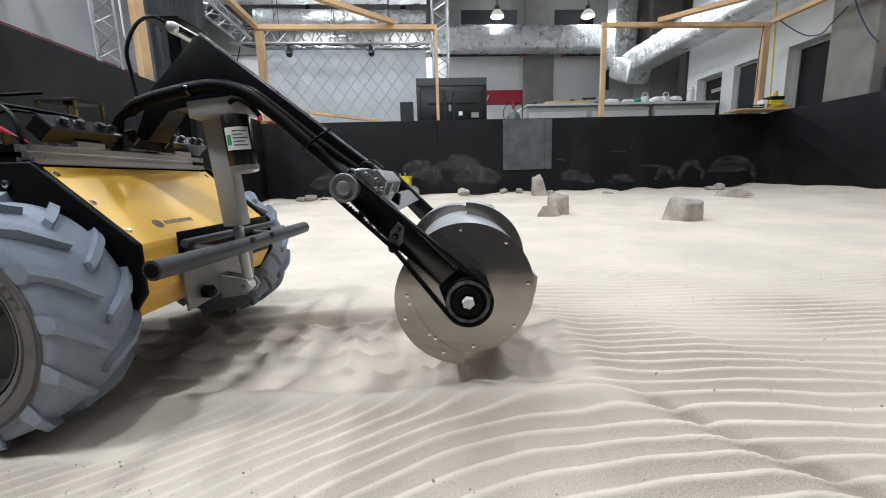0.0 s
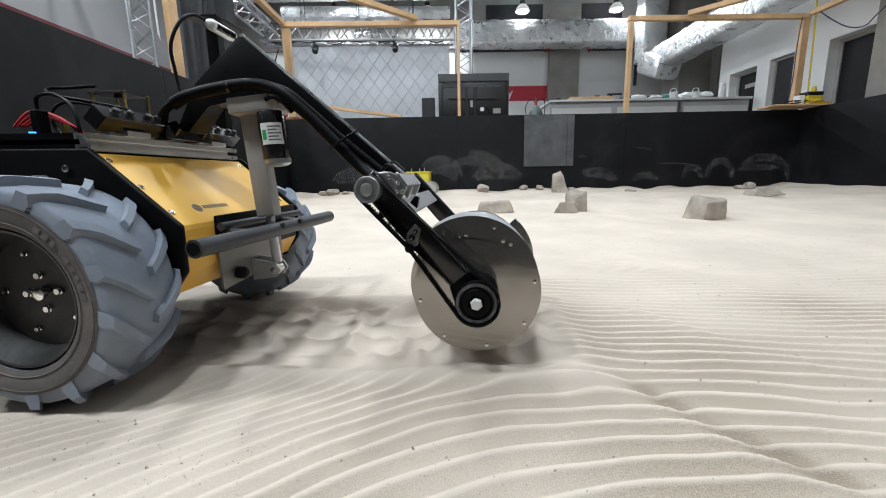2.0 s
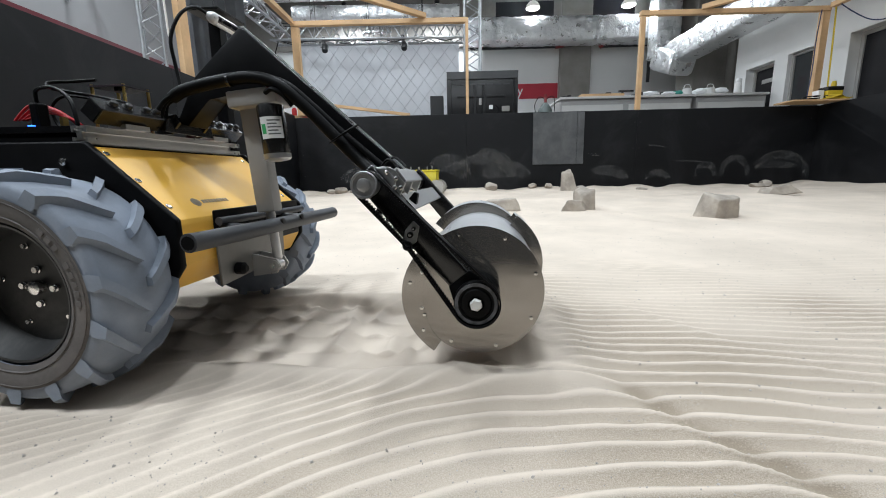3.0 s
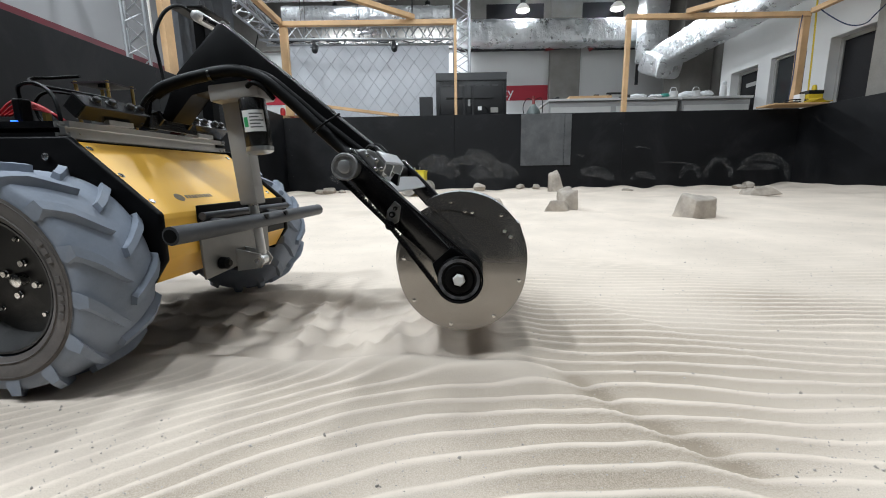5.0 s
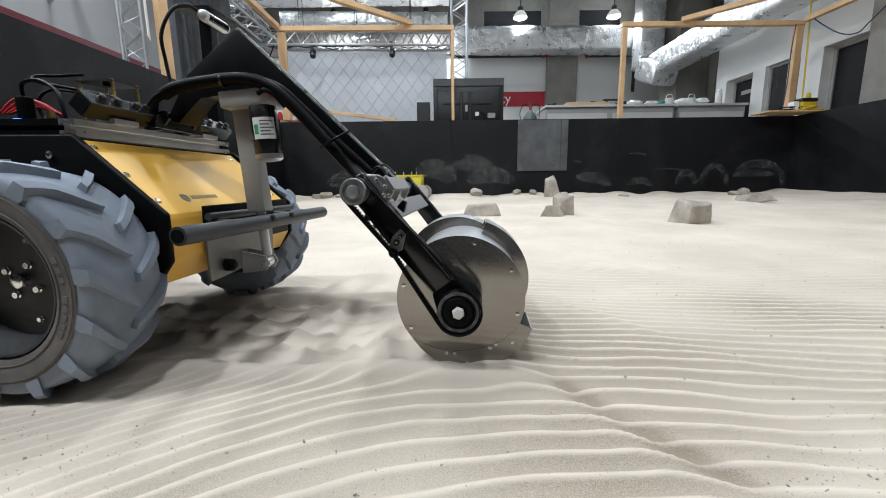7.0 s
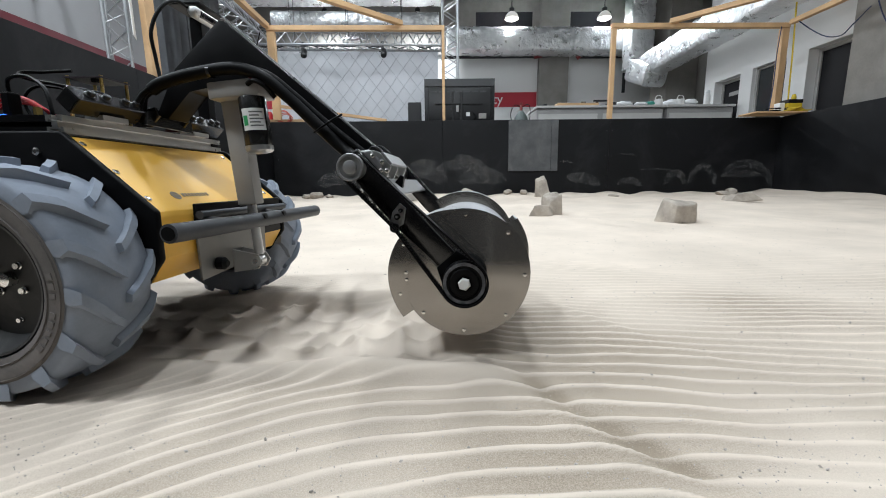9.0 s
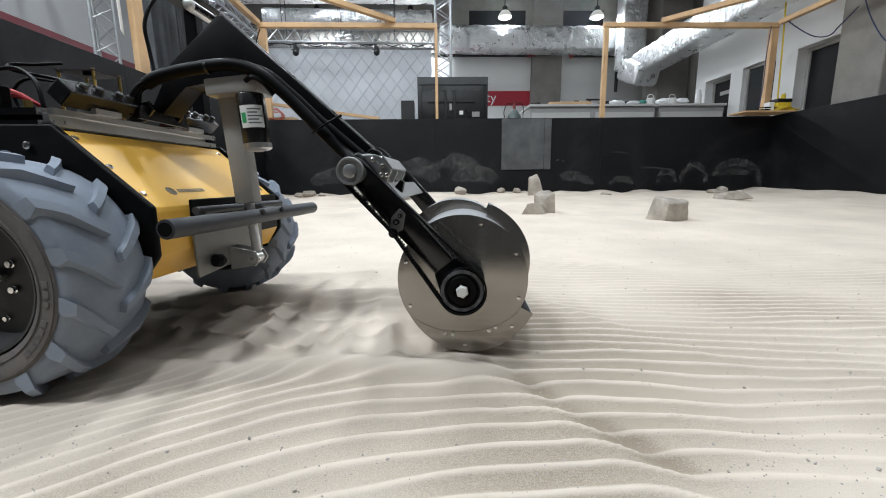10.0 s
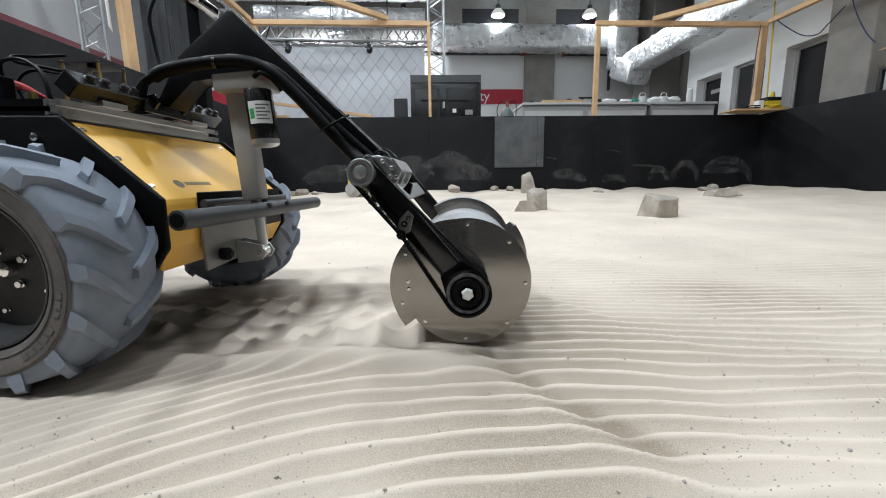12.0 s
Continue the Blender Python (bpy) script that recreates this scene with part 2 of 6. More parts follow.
def lathe(profile, n=32, bm=None, m=None, axis="y"):
    """Turns a line of (radius, along) round an axis."""
    own = bmesh.new()
    rings = []
    for r, d in profile:
        ring = []
        for i in range(n):
            a = 2 * math.pi * i / n
            c, s = r * math.cos(a), r * math.sin(a)
            ring.append(own.verts.new({"y": (c, d, s), "z": (c, s, d), "x": (d, c, s)}[axis]))
        rings.append(ring)
    for a, b in zip(rings, rings[1:]):
        for i in range(n):
            own.faces.new((a[i], a[(i + 1) % n], b[(i + 1) % n], b[i]))
    if profile[0] != profile[-1]:
        for ring in (rings[0], rings[-1]):
            own.faces.new(ring)
    bmesh.ops.remove_doubles(own, verts=own.verts, dist=1e-6)
    if m is not None:
        own.transform(m)
    return merge(own, bm)


def rod(a, b, r, n=10, bm=None, square=False):
    """A round (or square) bar from a to b."""
    a, b = Vector(a), Vector(b)
    d = b - a
    m = Matrix.Translation(a) @ d.to_track_quat("Z", "Y").to_matrix().to_4x4()
    if square:
        own = box(-r, r, -r, r, 0, d.length, min(r * 0.12, 0.004), segs=1)
        own.transform(m)
        return merge(own, bm)
    return lathe([(r, 0), (r, d.length)], n, bm, m, "z")


def bar(a, b, w, h, bm=None, bevel=0.002, up=(0, 0, 1)):
    """A rectangular timber from a to b, w wide and h high."""
    a, b = Vector(a), Vector(b)
    d = b - a
    m = Matrix.Translation(a) @ d.to_track_quat("Z", "Y").to_matrix().to_4x4()
    own = box(-w / 2, w / 2, -h / 2, h / 2, 0, d.length, bevel, segs=1)
    own.transform(m)
    return merge(own, bm)


def tube(points, r, n=8, bm=None, steps=6):
    """A bent hose through the points (smooth)."""
    pts = [Vector(p) for p in points]
    line = []
    for i in range(len(pts) - 1):
        p0, p1, p2, p3 = pts[max(i - 1, 0)], pts[i], pts[i + 1], pts[min(i + 2, len(pts) - 1)]
        for k in range(steps):
            t = k / steps
            line.append(0.5 * ((2 * p1) + (p2 - p0) * t + (2 * p0 - 5 * p1 + 4 * p2 - p3) * t * t + (3 * p1 - p0 - 3 * p2 + p3) * t ** 3))
    line.append(pts[-1])
    own = bmesh.new()
    rings = []
    side = None
    for i, p in enumerate(line):
        d = (line[min(i + 1, len(line) - 1)] - line[max(i - 1, 0)]).normalized()
        side = (d.orthogonal() if side is None else side - d * side.dot(d)).normalized()
        up = d.cross(side)
        rings.append([own.verts.new(p + r * (math.cos(2 * math.pi * j / n) * side + math.sin(2 * math.pi * j / n) * up)) for j in range(n)])
    for a, b in zip(rings, rings[1:]):
        for j in range(n):
            own.faces.new((a[j], a[(j + 1) % n], b[(j + 1) % n], b[j]))
    own.faces.new(rings[0][::-1])
    own.faces.new(rings[-1])
    return merge(own, bm)


def smoothstep(a, b, v):
    t = min(1, max(0, (v - a) / (b - a)))
    return t * t * (3 - 2 * t)



M_scuffdust = material("smeared_sand_dust", (0.20, 0.20, 0.20), 0.9, 0, 0.2, 10, 60, 0.1)
_nt = M_scuffdust.node_tree
_n = node(_nt, "ShaderNodeTexNoise", Scale=9.0, Detail=8.0, Roughness=0.75)
_r = _nt.nodes.new("ShaderNodeMapRange")
_r.inputs[1].default_value, _r.inputs[2].default_value, _r.inputs[4].default_value = 0.40, 0.78, 0.7
_c = _nt.nodes.new("ShaderNodeTexCoord")
_nt.links.new(_c.outputs["Object"], _n.inputs["Vector"])
_nt.links.new(_n.outputs[0], _r.inputs[0])
_nt.links.new(_r.outputs[0], _nt.nodes["Principled BSDF"].inputs["Alpha"])


# ---- sand bed ----
HEAD = radians(-4.9)  # heading of the robot on the sand


def along_robot(x, y):
    """Place seen from the middle of the robot's lane: ahead, and to the side."""
    dx, dy = x + 0.567, y - 0.857
    return dx * math.cos(HEAD) + dy * math.sin(HEAD), -dx * math.sin(HEAD) + dy * math.cos(HEAD)


def sand_height(x, y, grain_shade=False):
    n1 = noise.noise((x * 1.1, y * 1.1, 0.3))
    n2 = noise.noise((x * 3.1, y * 3.1, 4.3))
    n3 = noise.noise((x * 9.0, y * 9.0, 8.3))
    z = -0.006 + 0.10 * smoothstep(1.6, 5.6, y) + 0.006 * n1 + 0.004 * n2
    # old footprints and lumps far out
    lump = smoothstep(1.4, 2.6, y)
    z += lump * (0.018 * noise.noise((x * 2.6, y * 2.2, 1.7)) + 0.012 * noise.noise((x * 6.0, y * 4.6, 2.7)))
    z += 0.05 * smoothstep(5.35, 5.8, y) * (0.6 + n2) + 0.04 * smoothstep(4.5, 4.95, x)
    # wind-like ripples
    u, v = along_robot(x, y)
    seam = (x - 0.13) - (0.62 - y) * 0.62 + 0.03 * n2
    left = min(0.0, x - 0.13)
    bow = 0.85 * left ** 2 if left > -0.45 else 0.172 - 0.765 * (left + 0.45)
    warp = 0.034 * noise.noise((x * 1.7, y * 2.2, 11.0)) + 0.022 * noise.noise((x * 3.4, y * 6.0, 13.0)) + 0.006 * noise.noise((x * 10.0, y * 12.0, 15.0))
    seam2 = (x - 0.45) - (0.72 - y) * 0.57 + 0.03 * n3
    jump = 0.016 * smoothstep(-0.045, 0.03, seam) + 0.012 * smoothstep(-0.05, 0.04, seam2) * smoothstep(0.5, 0.62, y)
    ph = (y + bow + warp + jump + 0.05 * x) / 0.0335
    f = ph - math.floor(ph)
    crest = (f / 0.60) ** 2.0 if f < 0.60 else (1 - (f - 0.60) / 0.40) ** 1.5
    amp = 0.0086 * (0.45 + 0.55 * smoothstep(1.15, 0.5, y)) * smoothstep(1.7, 0.95, y)
    amp *= 0.70 + 0.75 * noise.noise((x * 3.0, y * 5.0, 20.0))
    amp *= 0.35 + 0.65 * smoothstep(-0.55, 0.0, x)
    # lane dug by drum and wheels
    lane = smoothstep(0.195, 0.155, abs(v + 0.012 * n3 + 0.03 * noise.noise((u * 4.0, 1.0, 7.0)))) * smoothstep(0.745, 0.66, u + 0.02 * n3)
    rim = math.exp(-((abs(v) - 0.208) / 0.026) ** 2) * smoothstep(0.80, 0.64, u)
    wheel = smoothstep(0.36, 0.33, abs(v)) * smoothstep(0.2, 0.215, abs(v)) * smoothstep(0.10, -0.02, u)
    keep = (1 - lane) * (1 - 0.8 * rim) * (1 - wheel)
    z += amp * keep * crest
    scar = smoothstep(0.66, 0.48, y) * smoothstep(0.02, 0.1, u - 0.6)
    z += 0.004 * math.exp(-((seam + 0.012) / 0.022) ** 2) * scar * (0.5 + n2)
    z -= 0.011 * math.exp(-((seam - 0.024) / 0.017) ** 2) * scar * max(0.0, 0.3 + 1.6 * noise.noise((x * 8, y * 8, 31.0)))
    z += 0.008 * math.exp(-(seam2 / 0.014) ** 2) * max(0.0, 0.1 + noise.noise((x * 7.0, y * 7.0, 51.0))) * smoothstep(1.1, 0.9, y) * smoothstep(0.55, 0.65, y)
    z += (0.011 + 0.017 * smoothstep(0.3, 0.5, u)) * rim * (0.8 + n2) - 0.004 * wheel
    z += 0.012 * math.exp(-((u - 0.70) / 0.05) ** 2) * smoothstep(0.22, 0.12, abs(v))
    if lane > 0:
        # each scoop of the drum leaves its own row of shallow bites with sharp edges between them
        slot = (v + 0.165 + 0.012 * noise.noise((u * 9.0, v * 4.0, 9.0))) / 0.0825
        row = math.floor(slot)
        bite = u / 0.096 + 0.26 * row + 0.5 * noise.noise((u * 4.0, row * 3.7, 6.0)) + 0.55 * noise.noise((u * 4.0, v * 8.0, 3.0))
        f = 2 * (bite - math.floor(bite)) - 1
        g = 2 * (slot - row) - 1
        floor = -0.022 + 0.028 * smoothstep(0.34, 0.52, u)
        z += lane * (floor - 0.006 + 0.019 * f * f * (0.6 + 1.2 * noise.noise((u * 6.0, v * 9.0, 33.0))) + 0.007 * g ** 4 + 0.004 * noise.noise((u * 24.0 + v * 9.0, v * 13.0, 5.0)))
    # coarse grain tone, with shade of troughs and hollows painted in
    if grain_shade:
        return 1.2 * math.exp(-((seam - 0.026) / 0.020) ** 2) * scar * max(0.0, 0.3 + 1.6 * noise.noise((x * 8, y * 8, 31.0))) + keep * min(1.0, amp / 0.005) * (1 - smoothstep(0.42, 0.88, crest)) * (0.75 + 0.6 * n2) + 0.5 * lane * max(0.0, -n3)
    z += 0.0009 * n3 + 0.0007 * noise.noise((x * 40, y * 40, 1.0))
    return z


def graded(start, stop, core0, core1, fine, coarse):
    """Grid lines, fine between core0 and core1, coarser outside."""
    def spread(a, b):
        out, p, step = [], a, fine
        while abs(b - p) > step:
            p += step if b > a else -step
            out.append(p)
            step = min(coarse, step * 1.07)
        return out + [b]
    core = list(np.arange(core0, core1, fine))
    return spread(core0, start)[::-1] + core + [core1] + spread(core1, stop)


def build_sand():
    xs = graded(-2.27, 4.98, -0.95, 1.05, 0.008, 0.09)
    ys = graded(-0.187, 5.82, 0.22, 1.2, 0.0037, 0.06)
    nx, ny = len(xs), len(ys)
    verts = [(x, y, sand_height(x, y)) for y in ys for x in xs]
    faces = [(j * nx + i, j * nx + i + 1, (j + 1) * nx + i + 1, (j + 1) * nx + i) for j in range(ny - 1) for i in range(nx - 1)]
    me = bpy.data.meshes.new("ground")
    me.from_pydata(verts, [], faces)
    me.polygons.foreach_set("use_smooth", [True] * len(me.polygons))
    # per-vertex darkening: coarser grain plus trough shade put into the colour
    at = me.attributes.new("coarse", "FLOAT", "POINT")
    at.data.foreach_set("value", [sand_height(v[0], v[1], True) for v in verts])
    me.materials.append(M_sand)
    ob = new("ground", me)
    tagged(ob, "pale cream sand bed with fine parallel ripples", "sand", kind="structure")


build_sand()


def build_pebbles():
    """Grit and small stones strewn on the sand, too many to count."""
    rng = random.Random(5)
    bm = bmesh.new()
    for i in range(6500):
        y = 0.25 + 3.2 * rng.random() ** 2.2
        x = rng.uniform(-0.75, 0.4 + 0.9 * y)
        u, v = along_robot(x, y)
        if abs(v) < 0.34 and u < 0.7:
            continue
        r = rng.uniform(0.0006, 0.0012) if rng.random() < 0.94 else rng.uniform(0.0012, 0.0026)
        r *= 1 + 0.12 * y
        m = Matrix.Translation((x, y, sand_height(x, y) + r * 0.3)) @ pose(0, 0, 0, rng.uniform(0, 360), rng.uniform(0, 360)) @ Matrix.Diagonal((r * rng.uniform(0.8, 1.5), r, r * rng.uniform(0.6, 1), 1))
        vs = [m @ Vector(p) for p in ((1, 0, 0), (-1, 0, 0), (0, 1, 0), (0, -1, 0), (0, 0, 1), (0, 0, -1))]
        vs = [bm.verts.new(p) for p in vs]
        for a, b in ((0, 2), (2, 1), (1, 3), (3, 0)):
            bm.faces.new((vs[a], vs[b], vs[4]))
            bm.faces.new((vs[b], vs[a], vs[5]))
    tagged(part("grit", bm, M_pebble), "scattered dark grit and tiny pebbles on sand", "grit", kind="stuff")


build_pebbles()

# ---- box round the sand ----
PANELS = ((-2.30, 0.1415), (0.1435, 2.5315), (2.5335, 4.984))


def panel_wall(name, label, spans, make):
    root = empty(name, pose(0, 0, 0), label, "wall", kind="structure")
    for a, b in spans:
        part("panel", make(a, b), M_blackwall, root)
    return root


panel_wall("wall_north", "black painted plywood wall with scuffs and sand dust", PANELS, lambda a, b: box(a, b, 5.80, 5.825, -0.15, 1.165, 0.002))
panel_wall("wall_west", "black painted plywood side wall, scuffed", ((-0.19, 0.75), (0.752, 3.3), (3.302, 5.80)), lambda a, b: box(-2.30, -2.275, a, b, -0.15, 1.20, 0.002))
panel_wall("wall_east", "black painted plywood side wall with sand smears", ((-0.19, 0.9), (0.902, 3.35), (3.352, 5.825)), lambda a, b: box(4.985, 5.01, a, b, -0.15, 1.165, 0.002))
# unseen wall, added this close so the drum plate mirrors it dark
panel_wall("added_wall_south", "black painted plywood wall, scuffed, unseen, added to darken the drum reflection", ((-2.3, 0.1), (0.105, 2.5), (2.505, 5.01)), lambda a, b: box(a, b, -0.215, -0.19, -0.15, 1.165, 0.002))
# unseen black strips added behind the joints to stop light leaking through
for jx in (0.1425, 2.5325):
    part("gap_blocker", box(jx - 0.04, jx + 0.04, 5.827, 5.87, -0.15, 1.15, 0.002), M_blackwall, bpy.data.objects["wall_north"])
hatch = empty("cover_panel", pose(1.43, 5.79, 0.45), "dusty dark grey sheet panel screwed on the black wall", "panel")
part("sheet", box(-0.35, 0.26, -0.010, 0.004, 0, 0.705, 0.002), M_hatch, hatch)
part("strip", box(0.264, 0.36, -0.012, 0.004, 0.0, 0.705, 0.002), M_hatch, hatch)
ledge = empty("corner_shelf", pose(4.78, 5.6, 1.175), "pine board lying on the corner of the black walls", "board")
part("board", box(-0.42, 0.3, -0.12, 0.2, 0, 0.02, 0.003), M_pine, ledge)

# ---- hall ----
part("hall_floor", box(-6.3, 9, -4, 11.4, -0.22, -0.16), M_hallfloor)
tagged(bpy.data.objects["hall_floor"], "grey concrete hall floor", "floor", kind="structure")
north = empty("wall_hall_north", pose(0, 0, 0), "white painted hall wall with a red band and concrete columns", "wall", kind="structure")
part("wall", box(-6.3, 9.0, 11.1, 11.3, -0.16, 5.9), M_white, north)
part("red_band", box(-6.0, 2.765, 11.085, 11.097, 2.29, 2.665), M_red, north, "dark red painted band")
part("column", box(2.77, 3.55, 10.9, 11.09, -0.16, 5.6, 0.02), M_concrete, north, "bare concrete column")
part("upper_wall", box(-6.0, 9.0, 10.98, 11.09, 3.6, 5.6), M_concrete, north, "grey concrete lintel")
part("window_opening", box(1.12, 2.58, 10.965, 10.978, 4.2, 4.6), M_door, north, "dark high window")
part("window_opening", box(3.56, 4.61, 10.965, 10.978, 4.2, 4.6), M_door, north, "dark high window")
txt = bpy.data.curves.new("lettering", "FONT")
txt.body, txt.size, txt.align_x, txt.extrude = "ty", 0.36, "RIGHT", 0.002
tob = new("lettering", txt)
tob.matrix_basis = pose(1.86, 11.08, 2.38, 90, 0, 0)
txt.materials.append(M_lettering)
tob.parent = north
west = empty("wall_hall_west", pose(0, 0, 0), "pale grey hall wall with a dark red band", "wall", kind="structure")
part("wall", box(-6.3, -6.0, -4, 11.1, -0.16, 5.9), M_greywall, west)
part("red_band", box(-5.998, -5.985, -4, 11.08, 2.4, 2.75), M_darkred, west)
tagged(part("wall_hall_south", box(-6.3, 9, -4.3, -4, -0.16, 5.9), M_white), "white painted hall wall", "wall", kind="structure")
tagged(part("ceiling", box(-6.3, 9, -4.3, 11.3, 5.6, 5.9), M_ceiling), "dark grey roof deck", "ceiling", kind="structure")

# wall with doors and a window to the side
east = empty("wall_hall_east", pose(0, 0, 0), "white painted side wall with door and window openings", "wall", kind="structure")
HX = 5.52


def east_piece(y0, y1, z0, z1, mat=M_white, name="wall_piece"):
    part(name, box(HX, HX + 0.25, y0, y1, z0, z1), mat, east)


east_piece(8.06, 8.36, -0.16, 5.6)
east_piece(7.40, 8.06, 2.16, 5.6)
east_piece(7.12, 7.40, -0.16, 5.6)
east_piece(6.45, 7.12, 2.17, 5.6)
east_piece(6.45, 7.12, -0.16, 0.9)
east_piece(6.08, 6.45, -0.16, 5.6)
east_piece(4.95, 6.08, 2.16, 5.6)
east_piece(-4.0, 4.95, -0.16, 5.6)
part("recess_wall", box(6.6, 6.8, 8.36, 11.1, -0.16, 5.6), M_concrete, east, "bare concrete wall in the recess")
part("recess_return", box(5.77, 6.8, 8.20, 8.36, -0.16, 5.6), M_concrete, east, "bare concrete return")
part("column", box(5.30, 5.51, 4.70, 5.26, -0.16, 5.6, 0.015), M_concrete, east, "bare concrete column")
part("column", box(5.3, 6.0, 9.4, 10.1, -0.16, 5.6, 0.015), M_concrete, east, "bare concrete column")
for i, (y0, y1, zt) in enumerate(((7.40, 8.06, 2.16), (4.95, 6.08, 2.16))):
    d = empty("door_%d" % (i + 1), pose(0, 0, 0), "dark painted closed door in a deep opening", "door", kind="structure")
    part("leaf", box(HX + 0.17, HX + 0.21, y0 + 0.05, y1 - 0.05, -0.16, zt - 0.05, 0.003), M_door, d)
    part("frame", merge(box(HX + 0.15, HX + 0.23, y0, y0 + 0.05, -0.16, zt), box(HX + 0.15, HX + 0.23, y1 - 0.05, y1, -0.16, zt)), M_frame, d)
    part("frame", box(HX + 0.15, HX + 0.23, y0 + 0.05, y1 - 0.05, zt - 0.05, zt), M_frame, d)
    if i == 0:
        part("notice", box(HX + 0.162, HX + 0.169, 7.6, 7.86, 1.86, 1.93), M_benchpanel, d)
w = empty("window_1", pose(0, 0, 0), "dark glazed window in a grey metal frame", "window", kind="structure")
part("pane", box(HX + 0.10, HX + 0.11, 6.49, 7.08, 0.95, 2.13), M_glass, w)
for y0, y1, z0, z1 in ((6.45, 6.49, 0.9, 2.17), (7.08, 7.12, 0.9, 2.17), (6.49, 7.08, 2.13, 2.17), (6.49, 7.08, 0.9, 0.95)):
    part("window_frame", box(HX + 0.07, HX + 0.13, y0, y1, z0, z1, 0.003), M_frame, w)


# ---- timber frames on the black walls ----
def timber_frame(label, pieces):
    root = empty("timber_frame", pose(0, 0, 0), label, "frame", group="timber frames on the black walls")
    for name, a, b, wd, ht in pieces:
        part(name, bar(a, b, wd, ht), M_pine, root)


timber_frame("pale pine timber frame standing on the black wall", (
    ("post", (0.165, 5.84, 1.0), (0.165, 5.84, 2.36), 0.038, 0.06),
    ("post", (-2.19, 5.86, 1.2), (-2.19, 5.86, 2.36), 0.10, 0.07),
    ("rail", (-2.24, 5.84, 2.40), (0.185, 5.84, 2.385), 0.07, 0.06),
    ("rail", (-2.22, 5.80, 2.42), (-2.22, 2.6, 2.42), 0.07, 0.06),
    ("brace", (-0.40, 5.83, 2.45), (-2.25, 4.2, 2.45), 0.07, 0.06),
    ("low_rail", (-2.2, 5.9, 1.40), (-0.65, 5.86, 1.18), 0.045, 0.04)))
timber_frame("pale pine timber frame standing on the black walls", (
    ("post", (2.53, 5.84, 1.0), (2.53, 5.84, 2.36), 0.06, 0.06),
    ("post", (4.93, 5.86, 1.2), (4.93, 5.86, 2.36), 0.09, 0.08),
    ("rail", (2.49, 5.84, 2.40), (4.97, 5.84, 2.39), 0.07, 0.06),
    ("rail", (4.97, 5.80, 2.42), (4.97, 2.6, 2.42), 0.07, 0.06),
    ("brace", (3.30, 5.83, 2.45), (4.97, 4.1, 2.45), 0.07, 0.06)))
timber_frame("wide pine post beside the black side wall", (
    ("post", (-2.40, 3.70, -0.16), (-2.40, 3.70, 2.9), 0.05, 0.12),))


# ---- trusses ----
def truss(label, a, b, size, bays, legs=3):
    """Lattice girder between a and b: chords and zig-zag bars."""
    root = empty("truss", pose(0, 0, 0), label, "truss", group="lattice trusses")
    a, b = Vector(a), Vector(b)
    d = (b - a)
    m = Matrix.Translation(a) @ d.to_track_quat("Z", "Y").to_matrix().to_4x4()
    ln = d.length
    s = size / 2
    corners = ((-s, -s), (s, -s), (s, s), (-s, s)) if legs == 4 else ((-s, -s * 0.8), (s, -s * 0.8), (0, s))
    for c in corners:
        part("chord", rod(m @ Vector((*c, 0)), m @ Vector((*c, ln)), size * 0.075, 8), M_galv, root, smooth=40)
    for i in range(len(corners)):
        c0, c1 = corners[i], corners[(i + 1) % len(corners)]
        bm = bmesh.new()
        for k in range(bays):
            p, q = (c0, c1) if k % 2 == 0 else (c1, c0)
            rod(m @ Vector((*p, ln * k / bays)), m @ Vector((*q, ln * (k + 1) / bays)), size * 0.035, 6, bm)
        part("lattice", bm, M_galv, root, smooth=40)
    return root


truss("grey metal lattice tower reaching to the roof", (0.305, 7.0, -0.16), (0.305, 7.0, 5.5), 0.25, 36, 4)
truss("grey metal lattice girder above the cloth", (-3.6, 8.5, 3.15), (0.2, 8.5, 3.1), 0.32, 22)
truss("grey metal lattice tower behind the side wall", (-2.60, 3.55, -0.16), (-2.60, 3.55, 4.6), 0.16, 38)
truss("grey metal lattice girder under the roof", (-3.35, 8.3, 3.2), (-3.35, 2.0, 3.2), 0.3, 30)
truss("grey metal lattice girder under the roof", (-1.9, 9.6, 3.6), (-1.3, 8.3, 3.2), 0.22, 9)

